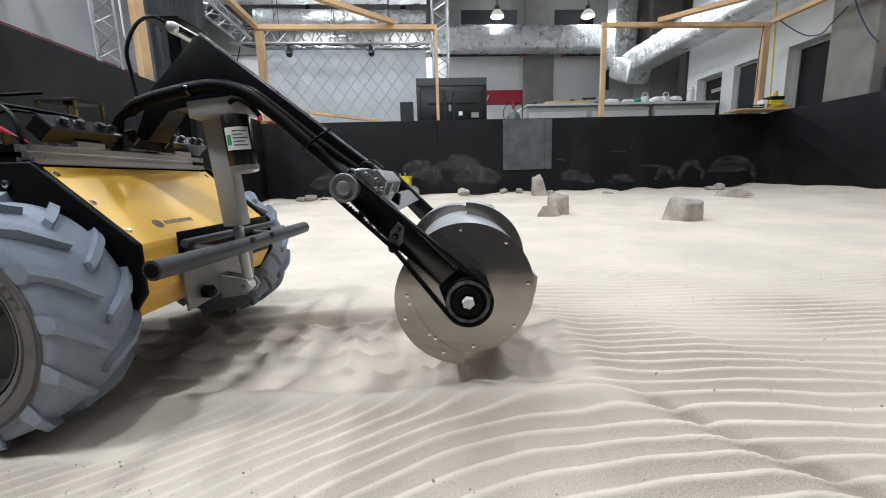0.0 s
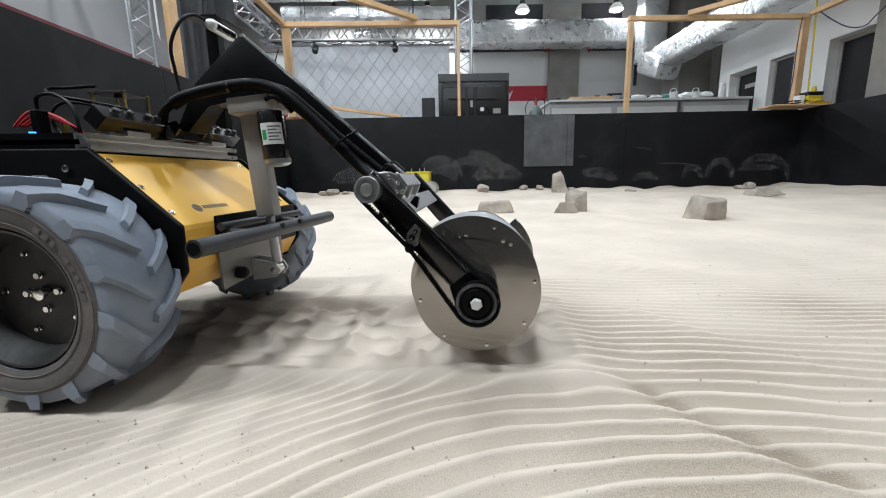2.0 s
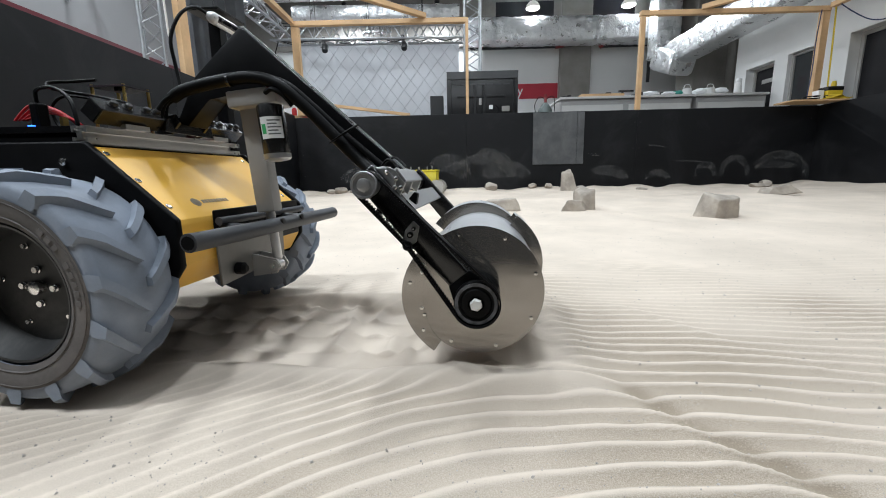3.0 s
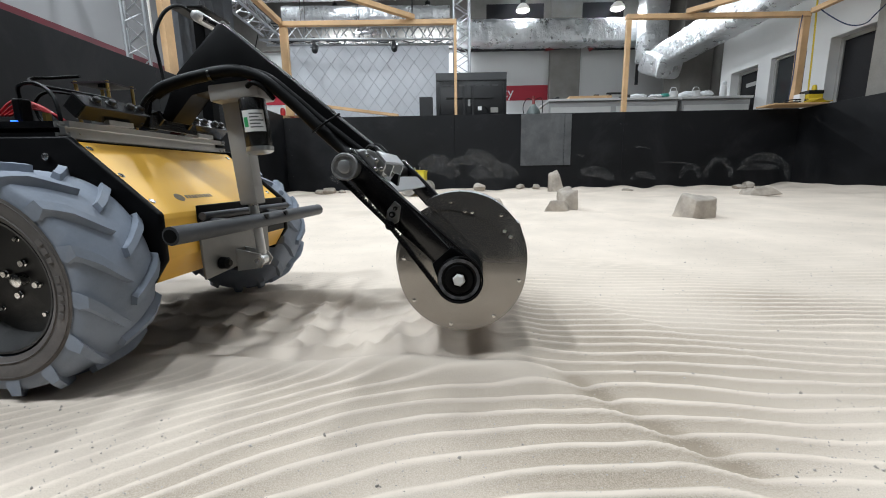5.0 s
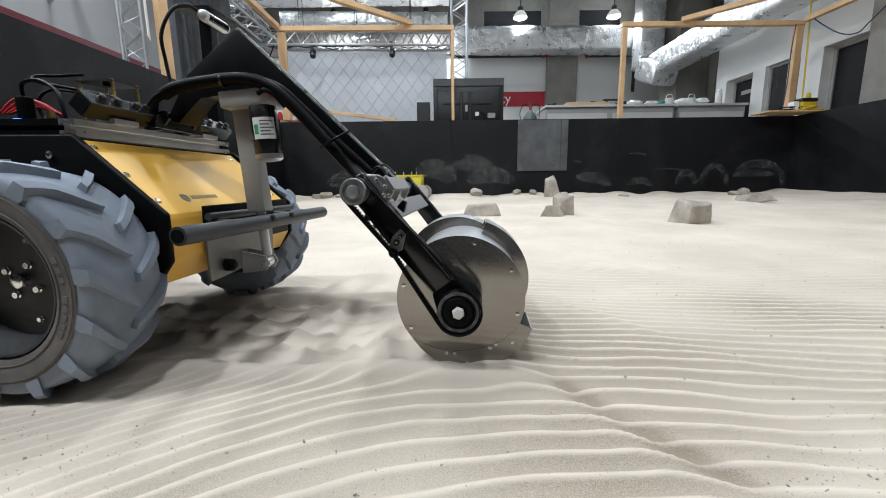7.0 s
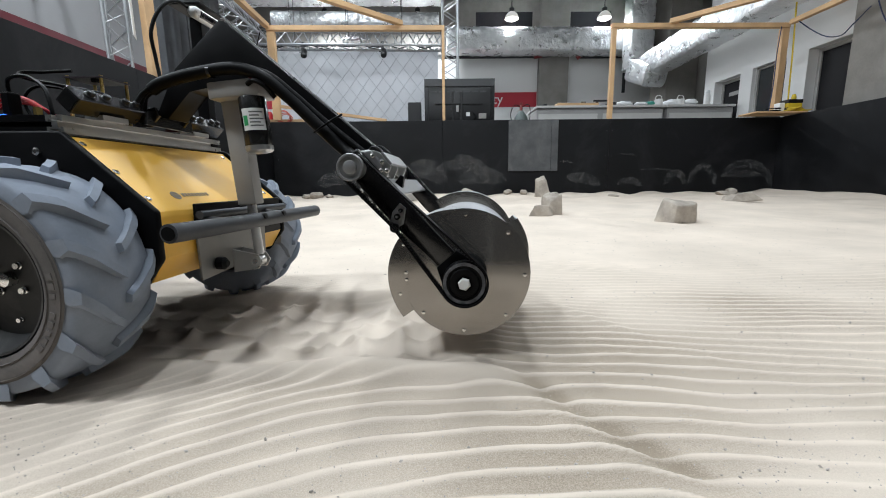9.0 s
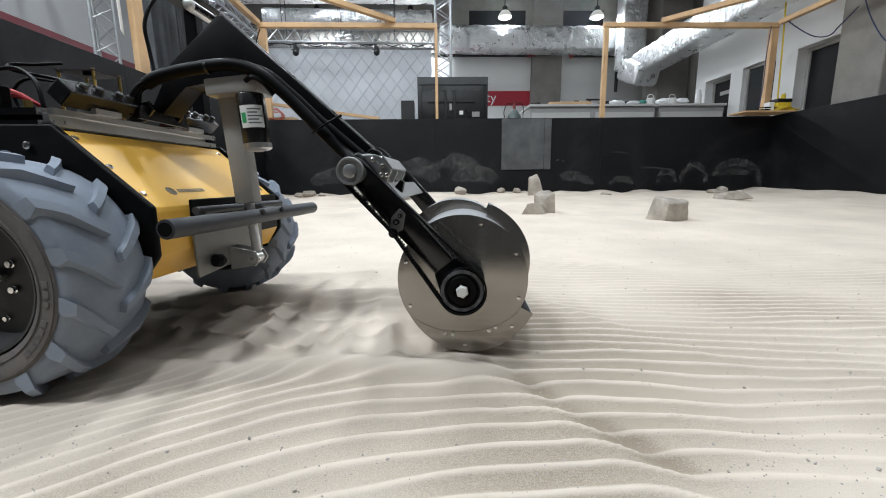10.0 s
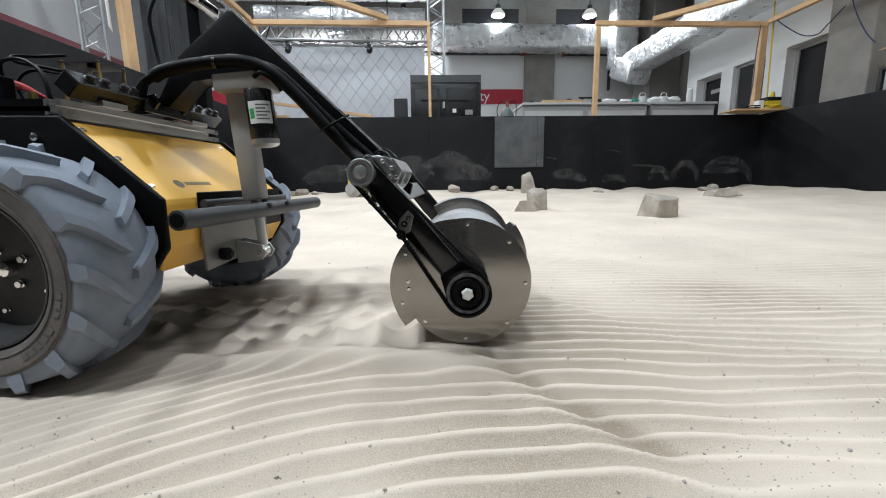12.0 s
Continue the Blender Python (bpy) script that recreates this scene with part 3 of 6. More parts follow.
# ---- quilted cloth ----
def quilted_cloth():
    root = empty("hanging_cloth", pose(0, 8.7, 0), "white quilted cloth hanging from the truss", "curtain")

    def fold(x, z):
        return 0.035 * math.sin(x * 3.1 + 0.5) + 0.02 * math.sin(x * 7.7 + z) + 0.012 * noise.noise((x * 3, z * 3, 2))
    bm = bmesh.new()
    nx, nz = 90, 40
    x0, x1, z0, z1 = -3.28, 0.12, -0.155, 3.0
    grid = [[bm.verts.new((x0 + (x1 - x0) * i / nx, fold(x0 + (x1 - x0) * i / nx, z0 + (z1 - z0) * j / nz), z0 + (z1 - z0) * j / nz)) for i in range(nx + 1)] for j in range(nz + 1)]
    for j in range(nz):
        for i in range(nx):
            bm.faces.new((grid[j][i], grid[j][i + 1], grid[j + 1][i + 1], grid[j + 1][i]))
    bmesh.ops.solidify(bm, geom=bm.faces[:], thickness=0.01)
    part("cloth", bm, M_curtain, root, smooth=60)
    bm = bmesh.new()
    step, slope = 0.285, 1.25
    k = -14
    while k < 14:
        for sgn in (1, -1):
            pts = []
            for i in range(41):
                z = 1.2 + 1.78 * i / 40
                x = -1.6 + k * step + sgn * (z - 2.1) / slope
                if x0 + 0.03 < x < x1 - 0.03:
                    pts.append((x, fold(x, z) - 0.012, z))
            for p, q in zip(pts, pts[1:]):
                rod(p, q, 0.0045, 4, bm)
        k += 1
    part("stitching", bm, M_seam, root, "grey diamond stitching")


quilted_cloth()


# ---- ducts ----
def duct(label, corners, w, h, seed, round_it=False):
    """Foil-wrapped duct: a wrinkled box drawn along a line."""
    root = empty("duct", pose(0, 0, 0), label, "duct", group="foil wrapped ducts")
    for a, b in zip(corners, corners[1:]):
        a, b = Vector(a), Vector(b)
        d = b - a
        up = Vector((0, 0, 1)) if abs(d.z) < 0.7 * d.length else Vector((0, 1, 0))
        z = d.normalized()
        x = up.cross(z).normalized()
        y = z.cross(x)
        bm = bmesh.new()
        n, ring = max(12, int(d.length / 0.06)), 28
        rows = []
        for i in range(n + 1):
            row = []
            for j in range(ring):
                t = 2 * math.pi * j / ring
                c, s = math.cos(t), math.sin(t)
                e = 0.5 if round_it else 0.28
                px = math.copysign(abs(c) ** e, c) * w / 2
                py = math.copysign(abs(s) ** e, s) * h / 2
                p = a + z * (d.length * i / n)
                k = 1 + 0.045 * noise.noise((p.x * 7 + seed + c * 2, p.y * 7 + s * 2, p.z * 7)) + 0.03 * noise.noise((p.x * 19 + seed, p.y * 19 + c * 4, p.z * 19 + s * 4))
                if i % 18 == 0:
                    k *= 0.955
                row.append(bm.verts.new(p + (x * px + y * py) * k))
            rows.append(row)
        for r0, r1 in zip(rows, rows[1:]):
            for j in range(ring):
                bm.faces.new((r0[j], r0[(j + 1) % ring], r1[(j + 1) % ring], r1[j]))
        bm.faces.new(rows[0])
        bm.faces.new(rows[-1][::-1])
        part("run", bm, M_foil, root, smooth=35)
        count = int(d.length / 1.15)
        for i in range(count):
            p = a + d * ((i + 0.55) / max(1, count))
            own = bmesh.new()
            rows = []
            for s in (-0.025, 0.025):
                row = []
                for j in range(ring):
                    t = 2 * math.pi * j / ring
                    c, q = math.cos(t), math.sin(t)
                    e = 0.5 if round_it else 0.28
                    row.append(own.verts.new(p + z * s + (x * math.copysign(abs(c) ** e, c) * w / 2 + y * math.copysign(abs(q) ** e, q) * h / 2) * 1.02))
                rows.append(row)
            for j in range(ring):
                own.faces.new((rows[0][j], rows[0][(j + 1) % ring], rows[1][(j + 1) % ring], rows[1][j]))
            bmesh.ops.solidify(own, geom=own.faces[:], thickness=0.004)
            part("tape_band", own, M_foil, root, smooth=35)


duct("crinkled silver foil duct along the far wall", ((0.35, 10.55, 3.76), (5.2, 10.55, 3.72)), 0.6, 0.55, 1)
duct("crinkled silver foil duct dropping from the roof", ((4.85, 9.9, 5.3), (4.85, 9.9, 2.9), (4.95, 9.2, 2.6)), 0.55, 0.5, 2)
duct("wide silver foil duct beside the white wall", ((4.95, 9.6, 2.86), (4.95, 3.6, 2.95)), 0.5, 0.48, 3)
duct("silver foil duct under the roof", ((-5.5, 9.6, 4.6), (0.2, 9.6, 4.6)), 0.7, 0.6, 4)
duct("silver foil duct under the roof", ((-1.6, 7.8, 4.3), (8.5, 7.8, 4.75)), 0.8, 0.5, 5)


duct("thin silver foil duct slanting under the roof", ((-4.4, 7.6, 3.95), (-2.0, 9.0, 4.25)), 0.42, 0.38, 6, True)
duct("thin silver foil duct above the cloth", ((-3.4, 9.2, 3.78), (0.15, 9.2, 3.72)), 0.34, 0.30, 7, True)


def ceiling_cables():
    """Bundles of dark cables tied along the girders, sagging between ties."""
    for k, (y, z, x0, x1) in enumerate(((8.36, 3.33, -3.5, 0.15), (8.40, 3.0, -3.4, 0.1), (7.4, 3.9, -3.0, 0.3))):
        root = empty("cable_run", pose(0, y, z), "thin dark cables tied along the girder", "cable", group="cable runs")
        rng = random.Random(40 + k)
        for j in range(2):
            pts = []
            n = 14
            for i in range(n + 1):
                pts.append((x0 + (x1 - x0) * i / n, rng.uniform(-0.02, 0.02), rng.uniform(-0.07, 0.0) if i % 2 else 0.01))
            part("cable", tube(pts, 0.010, 6, None, 3), M_darkmetal, root, smooth=60)
        for i in range(3):
            x = x0 + (x1 - x0) * (0.2 + 0.3 * i)
            part("drop", rod((x, 0, 0), (x, 0, 5.6 - z), 0.006, 6), M_darkmetal, root)


ceiling_cables()


# ---- hall lamps ----
def hall_lamp(x):
    root = empty("pendant_lamp", pose(x, 10.34, 4.2), "lit round high-bay lamp hanging under the roof", "lamp", group="row of hall lamps")
    part("shade", lathe([(0.05, 0.16), (0.09, 0.14), (0.15, 0.07), (0.165, 0.0), (0.158, 0.0), (0.143, 0.07), (0.08, 0.133)], 24, None, None, "z"), M_lampshade, root, "glowing milky shade", smooth=40)
    part("diffuser", lathe([(0.153, 0.014), (0.153, 0.004), (0.1, -0.03), (0.04, -0.04)], 24, None, None, "z"), M_lampglow, root, "bright diffuser", smooth=40)
    part("housing", lathe([(0.055, 0.15), (0.065, 0.23), (0.03, 0.27)], 16, None, None, "z"), M_darkmetal, root, smooth=40)
    part("stem", rod((0, 0, 0.26), (0, 0, 1.6), 0.012), M_darkmetal, root)


for lx in (-2.58, -0.35, 1.93, 4.19):
    hall_lamp(lx)

# dark sprinkler pipe along the far wall
pipe = empty("sprinkler_pipe", pose(0, 10.8, 3.47), "dark pipe with red joints along the wall", "pipe")
part("pipe", rod((0.3, 0, 0.0), (2.75, 0, 0.0), 0.035, 12), M_darkmetal, pipe, smooth=40)
part("pipe", rod((2.75, 0, 0.0), (3.75, 0, 0.07), 0.03, 12), M_darkmetal, pipe, smooth=40)
part("pipe", rod((3.75, 0, -0.02), (5.0, 0, -0.02), 0.035, 12), M_darkmetal, pipe, smooth=40)
part("pipe", rod((4.97, 0, -0.02), (4.97, 0, -0.9), 0.04, 12), M_darkmetal, pipe, smooth=40)
part("joint", rod((2.6, 0, 0.0), (2.8, 0, 0.03), 0.055, 12), M_redpipe, pipe, smooth=40)
part("joint", rod((3.7, 0, 0.07), (3.78, 0, -0.05), 0.055, 12), M_redpipe, pipe, smooth=40)


# ---- television, bench ----
def television():
    root = empty("television", pose(0.435, 6.62, 1.10), "large black flat television on a stand, seen from behind", "television")
    part("back", box(-0.56, 0.56, -0.02, 0.03, 0.05, 0.82, 0.01), M_tv, root, smooth=40)
    part("rear_cover", box(-0.5, 0.5, -0.07, -0.018, 0.1, 0.68, 0.02), M_tv, root, smooth=40)
    part("top_lip", prism([(-0.55, 0.70), (0.55, 0.70), (0.56, 0.815), (-0.56, 0.815)], -0.04, -0.022, 0.003), M_tvlip, root, "grey bevelled upper edge")
    for x in (-0.12, 0.02):
        part("bracket", box(x - 0.02, x + 0.02, -0.10, -0.06, -0.1, 0.6, 0.004), M_tv, root)
    part("bracket", box(-0.4, 0.35, -0.095, -0.07, 0.42, 0.45, 0.003), M_tv, root)
    part("connector_plate", box(0.3, 0.42, -0.09, -0.068, 0.2, 0.28, 0.003), M_greyprint, root)
    part("connector_plate", box(-0.06, -0.02, -0.112, -0.098, 0.30, 0.4, 0.003), M_benchpanel, root)
    for i in range(7):
        part("vent_slot", box(-0.46 + 0.13 * i, -0.36 + 0.13 * i, -0.0725, -0.0702, 0.60, 0.625, 0.001), M_tvlip, root)
    for x, z in ((-0.3, 0.25), (0.2, 0.3), (0.26, 0.16)):
        part("cable", tube([(x, -0.075, z), (x + 0.05, -0.10, z - 0.08), (x - 0.04, -0.09, z - 0.2), (x, -0.08, z - 0.3)], 0.006, 6), M_rubber, root, smooth=60)
    part("sticker", box(0.10, 0.16, -0.0725, -0.0702, 0.24, 0.30), M_paper, root)
    part("stand", box(-0.2, 0.1, -0.09, -0.03, -1.26, 0.1, 0.004), M_tv, root)
    part("foot", box(-0.4, 0.4, -0.3, 0.3, -1.26, -1.22, 0.01), M_tv, root)
    sp = empty("loudspeaker", pose(-0.30, 6.65, -0.16), "small black box beside the television", "box")
    part("cabinet", box(-0.09, 0.12, -0.1, 0.1, 0, 1.72, 0.01), M_tv, sp)


television()


def bench(x0, x1, label):
    root = empty("bench", pose(0, 7.75, -0.16), label, "bench", group="row of pale benches")
    part("worktop", box(x0, x1, -0.38, 0.38, 1.76, 1.80, 0.004), M_bench, root)
    n = max(1, round((x1 - x0) / 1.05))
    part("cabinet_body", box(x0 + 0.02, x1 - 0.02, -0.33, 0.36, 0.1, 1.755), M_benchpanel, root)
    for i in range(n):
        a, b = x0 + (x1 - x0) * i / n, x0 + (x1 - x0) * (i + 1) / n
        part("door_panel", box(a + 0.05, b - 0.05, -0.35, -0.332, 0.15, 1.66, 0.004), M_bench, root)


bench(1.86, 4.20, "pale grey laminate bench with panelled front")
bench(4.24, 5.48, "pale grey laminate bench with panelled front")
# ---- robot ----
ROBOT_LABEL = "yellow and black four-wheeled robot with a digging drum on its arm"
robot = empty("excavator_robot", pose(-0.7134, 0.865, 0, 0, 0.94, -5.68), ROBOT_LABEL, "robot")
PIVOT = Vector((0.0, 0.0, 0.42))
HUB = Vector((0.6165, 0.0, 0.1284))
R_WHEEL = 0.173


M_tubegrey = material("satin_black_anodised", (0.03, 0.03, 0.031), 0.22, 0.55, 0.2, 12, 300, 0.03, depth=0.0004)


def build_body():
    part("chassis", prism([(-0.62, 0.135), (0.10, 0.135), (0.128, 0.18), (0.128, 0.25), (-0.005, 0.37), (-0.5, 0.37), (-0.62, 0.26)], -0.186, 0.186, 0.003), M_black, robot)
    hood = [(0.0, 0.3775), (0.138, 0.2585), (0.141, 0.25), (0.141, 0.182), (0.116, 0.1405), (0.112, 0.1425), (0.136, 0.183), (0.136, 0.249), (0.1345, 0.2555), (-0.003, 0.3735)]
    hood_ob = part("hood", prism(hood, -0.194, 0.205, 0.0012), M_husky, robot, "glossy yellow painted front hood", smooth=30)
    for y0 in (-0.2075, 0.207):
        part("side_plate", prism([(-0.62, 0.13), (0.108, 0.13), (0.147, 0.182), (0.147, 0.26), (0.004, 0.384), (-0.5, 0.384), (-0.62, 0.26)], y0, y0 + 0.012, 0.004, segs=3), M_black, robot, smooth=40)
    d = Vector((0.138, 0, -0.119)).normalized()
    nrm = Vector((0.119, 0, 0.138)).normalized()
    for y in (-0.181, 0.185):
        for t in (0.018, 0.085, 0.15):
            p = Vector((0, y, 0.3775)) + d * t
            part("screw", lathe([(0.0055, -0.001), (0.0055, 0.001), (0.003, 0.0022)], 12, None, Matrix.Translation(p) @ nrm.to_track_quat("Z", "Y").to_matrix().to_4x4(), "z"), M_bolt, hood_ob)
    # maker's mark: a ring and a row of bars
    m = Matrix.Translation(Vector((0, -0.115, 0.3775)) + d * 0.146 + nrm * 0.0003) @ Matrix((( 0, -d.x, nrm.x, 0), (1, 0, 0, 0), (0, -d.z, nrm.z, 0), (0, 0, 0, 1)))
    bm = lathe([(0.010, 0), (0.010, 0.0005), (0.0068, 0.0005), (0.0068, 0)], 24, None, None, "z")
    box(-0.0075, 0.0075, -0.0018, 0.0018, 0, 0.0006, 0, bm)
    bm.transform(m)
    part("mark", bm, M_logo, hood_ob, "printed round mark")
    bm = bmesh.new()
    for i in range(9):
        box(0.016 + i * 0.0082, 0.0218 + i * 0.0082, -0.0038, 0.0045, 0, 0.0005, 0, bm)
    bm.transform(m)
    part("mark", bm, M_logo, hood_ob, "row of printed bars")
    for x, z in ((-0.035, 0.352), (-0.3, 0.352)):
        part("screw", lathe([(0.006, 0), (0.006, 0.002), (0.003, 0.003)], 12, None, pose(x, -0.2095, z, 180), "y"), M_bolt, robot)
    # front bumper: grey tube on two arms, dark recess and plate behind
    part("front_recess", box(0.1415, 0.146, -0.118, 0.198, 0.185, 0.268, 0.002), M_black, robot)
    bump = part("bumper", tube([(0.208, -0.262, 0.233), (0.214, -0.12, 0.232), (0.216, 0.12, 0.231), (0.214, 0.262, 0.230)], 0.0145, 16, None, 5), M_bumper, robot, "dark grey bumper tube", smooth=50)
    # flat dark discs on the solid tube ends, painted as shaded holes
    for y in (-0.263, 0.263):
        part("end_shade_disc", rod((0.208 + (0.006 if y > 0 else 0), y, 0.233 - (0.003 if y > 0 else 0)), (0.208 + (0.006 if y > 0 else 0), y * 1.003, 0.233 - (0.003 if y > 0 else 0)), 0.0105, 12), M_rubber, bump)
    for y in (-0.10, 0.10):
        part("bumper_arm", rod((0.14, y, 0.235), (0.212, y, 0.232), 0.0095, 12), M_bumper, robot, smooth=40)
    part("bumper_strip", rod((0.155, -0.12, 0.248), (0.155, 0.2, 0.246), 0.0075, 10), M_bumper, robot, smooth=40)
    # short dark rods standing in for the shade of small notches
    for y in (-0.03, 0.05):
        part("notch_shade_disc", rod((0.222, y, 0.238), (0.231, y, 0.240), 0.006, 10), M_blackbolt, robot)
    part("front_plate", prism([(-0.122, 0.128), (0.105, 0.14), (0.108, 0.23), (-0.126, 0.23)], 0.147, 0.152, 0.001, axis="x"), M_plate, robot, "grey metal bracket plate")
    # bracket that holds the foot of the actuator
    for yy in (-0.026, 0.006):
        br = part("actuator_bracket", prism([(0.152, 0.170), (0.152, 0.122), (0.205, 0.130), (0.214, 0.145), (0.205, 0.160)], yy, yy + 0.004, 0.001), M_alu, robot, "aluminium clevis cheek")
    part("pin", rod((0.200, -0.032, 0.146), (0.200, 0.016, 0.146), 0.0055, 12), M_bolt, br)
    part("knob", lathe([(0.012, 0), (0.012, 0.014), (0.006, 0.02)], 14, None, pose(0.155, -0.08, 0.152, 0, 0, -90), "y"), M_black, robot)
    # slotted rails along the top
    prof = [(-0.014, -0.014), (-0.004, -0.014), (-0.004, -0.010), (-0.008, -0.010), (-0.008, -0.006), (-0.004, -0.005), (0.004, -0.005), (0.008, -0.006), (0.008, -0.010), (0.004, -0.010), (0.004, -0.014), (0.014, -0.014),
            (0.014, -0.004), (0.010, -0.004), (0.010, -0.008), (0.006, -0.008), (0.005, -0.004), (0.005, 0.004), (0.006, 0.008), (0.010, 0.008), (0.010, 0.004), (0.014, 0.004),
            (0.014, 0.014), (0.004, 0.014), (0.004, 0.010), (0.008, 0.010), (0.008, 0.006), (0.004, 0.005), (-0.004, 0.005), (-0.008, 0.006), (-0.008, 0.010), (-0.004, 0.010), (-0.004, 0.014), (-0.014, 0.014),
            (-0.014, 0.004), (-0.010, 0.004), (-0.010, 0.008), (-0.006, 0.008), (-0.005, 0.004), (-0.005, -0.004), (-0.006, -0.008), (-0.010, -0.008), (-0.010, -0.004), (-0.014, -0.004)]
    part("front_rail", prism([(-0.012 + a, 0.395 + b) for a, b in prof], -0.197, 0.197), M_alu, robot, "slotted aluminium rail")
    for y in (-0.183, 0.183):
        part("side_rail", prism([(y + a, 0.395 + b) for a, b in prof], -0.62, -0.027, axis="x"), M_black, robot)
    part("top_plate", box(-0.60, -0.04, -0.168, 0.168, 0.388, 0.396, 0.002), M_black, robot)
    # flat tube across the rail, with washers and bolts
    def diamond(y0, y1, s, wall=0.002):
        return [(0.0, 0.4345 - s), (s, 0.4345), (0.0, 0.4345 + s), (-s, 0.4345)]
    for y0, y1 in ((-0.182, -0.056), (0.058, 0.188)):
        ct = part("cross_tube", prism(diamond(y0, y1, 0.0215), y0, y1, 0.0015), M_tubegrey, robot, "satin black square tube set on edge")
        # the tube is solid; its hollow's shade is a dark plate
        part("tube_end_shade", prism(diamond(y0, y1, 0.0175), y0 - 0.0006, y0 + 0.001), M_rubber, ct, "flat dark patch for the shade inside the tube end")
        dirn = Vector((1, 0, 1)).normalized()
        for k in (0.028, 0.056, 0.094, 0.116):
            p = Vector((0.0108, y0 + k, 0.4453))
            part("bolt", lathe([(0.0088, 0), (0.0088, 0.0015), (0.006, 0.0016), (0.006, 0.0075), (0.0045, 0.009)], 12, None, Matrix.Translation(p) @ dirn.to_track_quat("Z", "Y").to_matrix().to_4x4(), "z"), M_blackbolt, ct, smooth=40)
    part("cross_tube_core", prism(diamond(0, 0, 0.018), -0.055, 0.057, 0.0015), M_black, robot)
    part("spacer", box(-0.022, 0.012, -0.135, -0.085, 0.4095, 0.4185), M_alu, robot)
    part("spacer", box(-0.022, 0.012, 0.09, 0.14, 0.4095, 0.4185), M_alu, robot)
    part("vee_bracket", prism([(-0.062, 0.413), (0.066, 0.411), (0.060, 0.464), (-0.055, 0.437)], 0.013, 0.018, 0.0006, axis="x"), M_tubegrey, robot, "bent glossy dark bracket", m=pose(0.009, 0, 0))
    for yy in (-0.042, 0.036):
        part("pivot_bracket", prism([(-0.018, 0.41), (0.018, 0.41), (0.038, 0.432), (0.03, 0.448), (0.0, 0.44)], yy, yy + 0.006, 0.001), M_blackgloss, robot, "black pivot bracket")


def build_wheel(y_out, name="wheel"):
    """Wheel about its own axle; the outer face looks to y_out."""
    wheel = new(name)
    wheel.empty_display_size = 0.05
    wheel.parent = robot
    s = y_out
    prof = [(0.105, -0.055), (0.118, -0.058), (0.136, -0.0615), (0.151, -0.060), (0.1575, -0.054), (0.162, -0.03), (0.1635, 0.0), (0.162, 0.03), (0.1575, 0.054), (0.151, 0.060), (0.136, 0.0615), (0.118, 0.058), (0.105, 0.055), (0.10, 0.04), (0.10, -0.04), (0.105, -0.055)]
    tyre = part("tyre", lathe(prof, 64), M_tyre, wheel, "dusty blue-grey rubber tyre", smooth=40)
    bm = lathe([(0.104, 0.0575), (0.112, 0.0605), (0.130, 0.0635), (0.138, 0.0628), (0.134, 0.0615), (0.118, 0.0585), (0.104, 0.0575)], 48)
    if s < 0:
        bm.transform(Matrix.Diagonal((1, -1, 1, 1)))
    part("sidewall", bm, M_tyreside, tyre, "worn brownish sidewall", smooth=40)
    for a0 in (20, 200):
        for k, wide in enumerate((5, 5, 4, 5, 5, 0, 4, 5, 5)):
            if wide:
                own = box(0.1185, 0.1265, -0.0007, 0.0007, -0.0009 * wide, 0.0009 * wide, 0.0003, segs=1)
                part("raised_mark", own, M_tyreside, tyre, m=pose(0, 0, 0, 0, -(a0 + 6.2 * k), 0) @ pose(0, s * 0.0634, 0))
    for r, top in ((0.1125, 0.0622), (0.1335, 0.0645)):
        part("bead_ring", lathe([(r - 0.0012, s * 0.0600), (r, s * top), (r + 0.0012, s * 0.0600), (r - 0.0012, s * 0.0600)], 56), M_tyreside, tyre, smooth=50)
    # slanted lugs that run from the middle over the shoulder
    bm = bmesh.new()
    n = 14
    for side in (1, -1):
        for i in range(n):
            a0 = 2 * math.pi * (i + (0.5 if side < 0 else 0)) / n
            path = []
            for k in range(7):
                t = k / 6
                yy = side * (0.002 + 0.061 * t)
                aa = a0 + 0.33 * t ** 1.15
                top = 0.1735 - 0.011 * max(0, t - 0.7) / 0.3
                low = 0.156 - 0.010 * t
                wdt = 0.075 + 0.035 * t
                path.append((yy, aa, top, low, wdt))
            path.append((side * 0.0632, a0 + 0.345, 0.154, 0.139, 0.10))
            rings = []
            for yy, aa, top, low, wdt in path:
                q = []
                for r, da in ((low, -wdt * 0.75), (top, -wdt * 0.45), (top, wdt * 0.45), (low, wdt * 0.75)):
                    q.append(bm.verts.new((r * math.cos(aa + da), yy, r * math.sin(aa + da))))
                rings.append(q)
            for p, q in zip(rings, rings[1:]):
                for j in range(4):
                    bm.faces.new((p[j], p[(j + 1) % 4], q[(j + 1) % 4], q[j]))
            bm.faces.new(rings[0])
            bm.faces.new(rings[-1][::-1])
    part("tread", bm, M_tyre, tyre, "deep slanted rubber lugs", smooth=30)
    bm = lathe([(0.103, 0.050), (0.1005, 0.056), (0.097, 0.055), (0.094, 0.046), (0.088, 0.028), (0.084, 0.012), (0.008, 0.010), (0.008, -0.03), (0.09, -0.03), (0.1, -0.05), (0.103, 0.05)], 48)
    if s < 0:
        bm.transform(Matrix.Diagonal((1, -1, 1, 1)))
    part("rim", bm, M_blackrim, wheel, "dark painted rim", smooth=35)
    cap = part("hub_cap", lathe([(0.0105, s * 0.0), (0.0105, s * 0.022), (0.007, s * 0.0235)], 18), M_bolt, wheel, smooth=40)
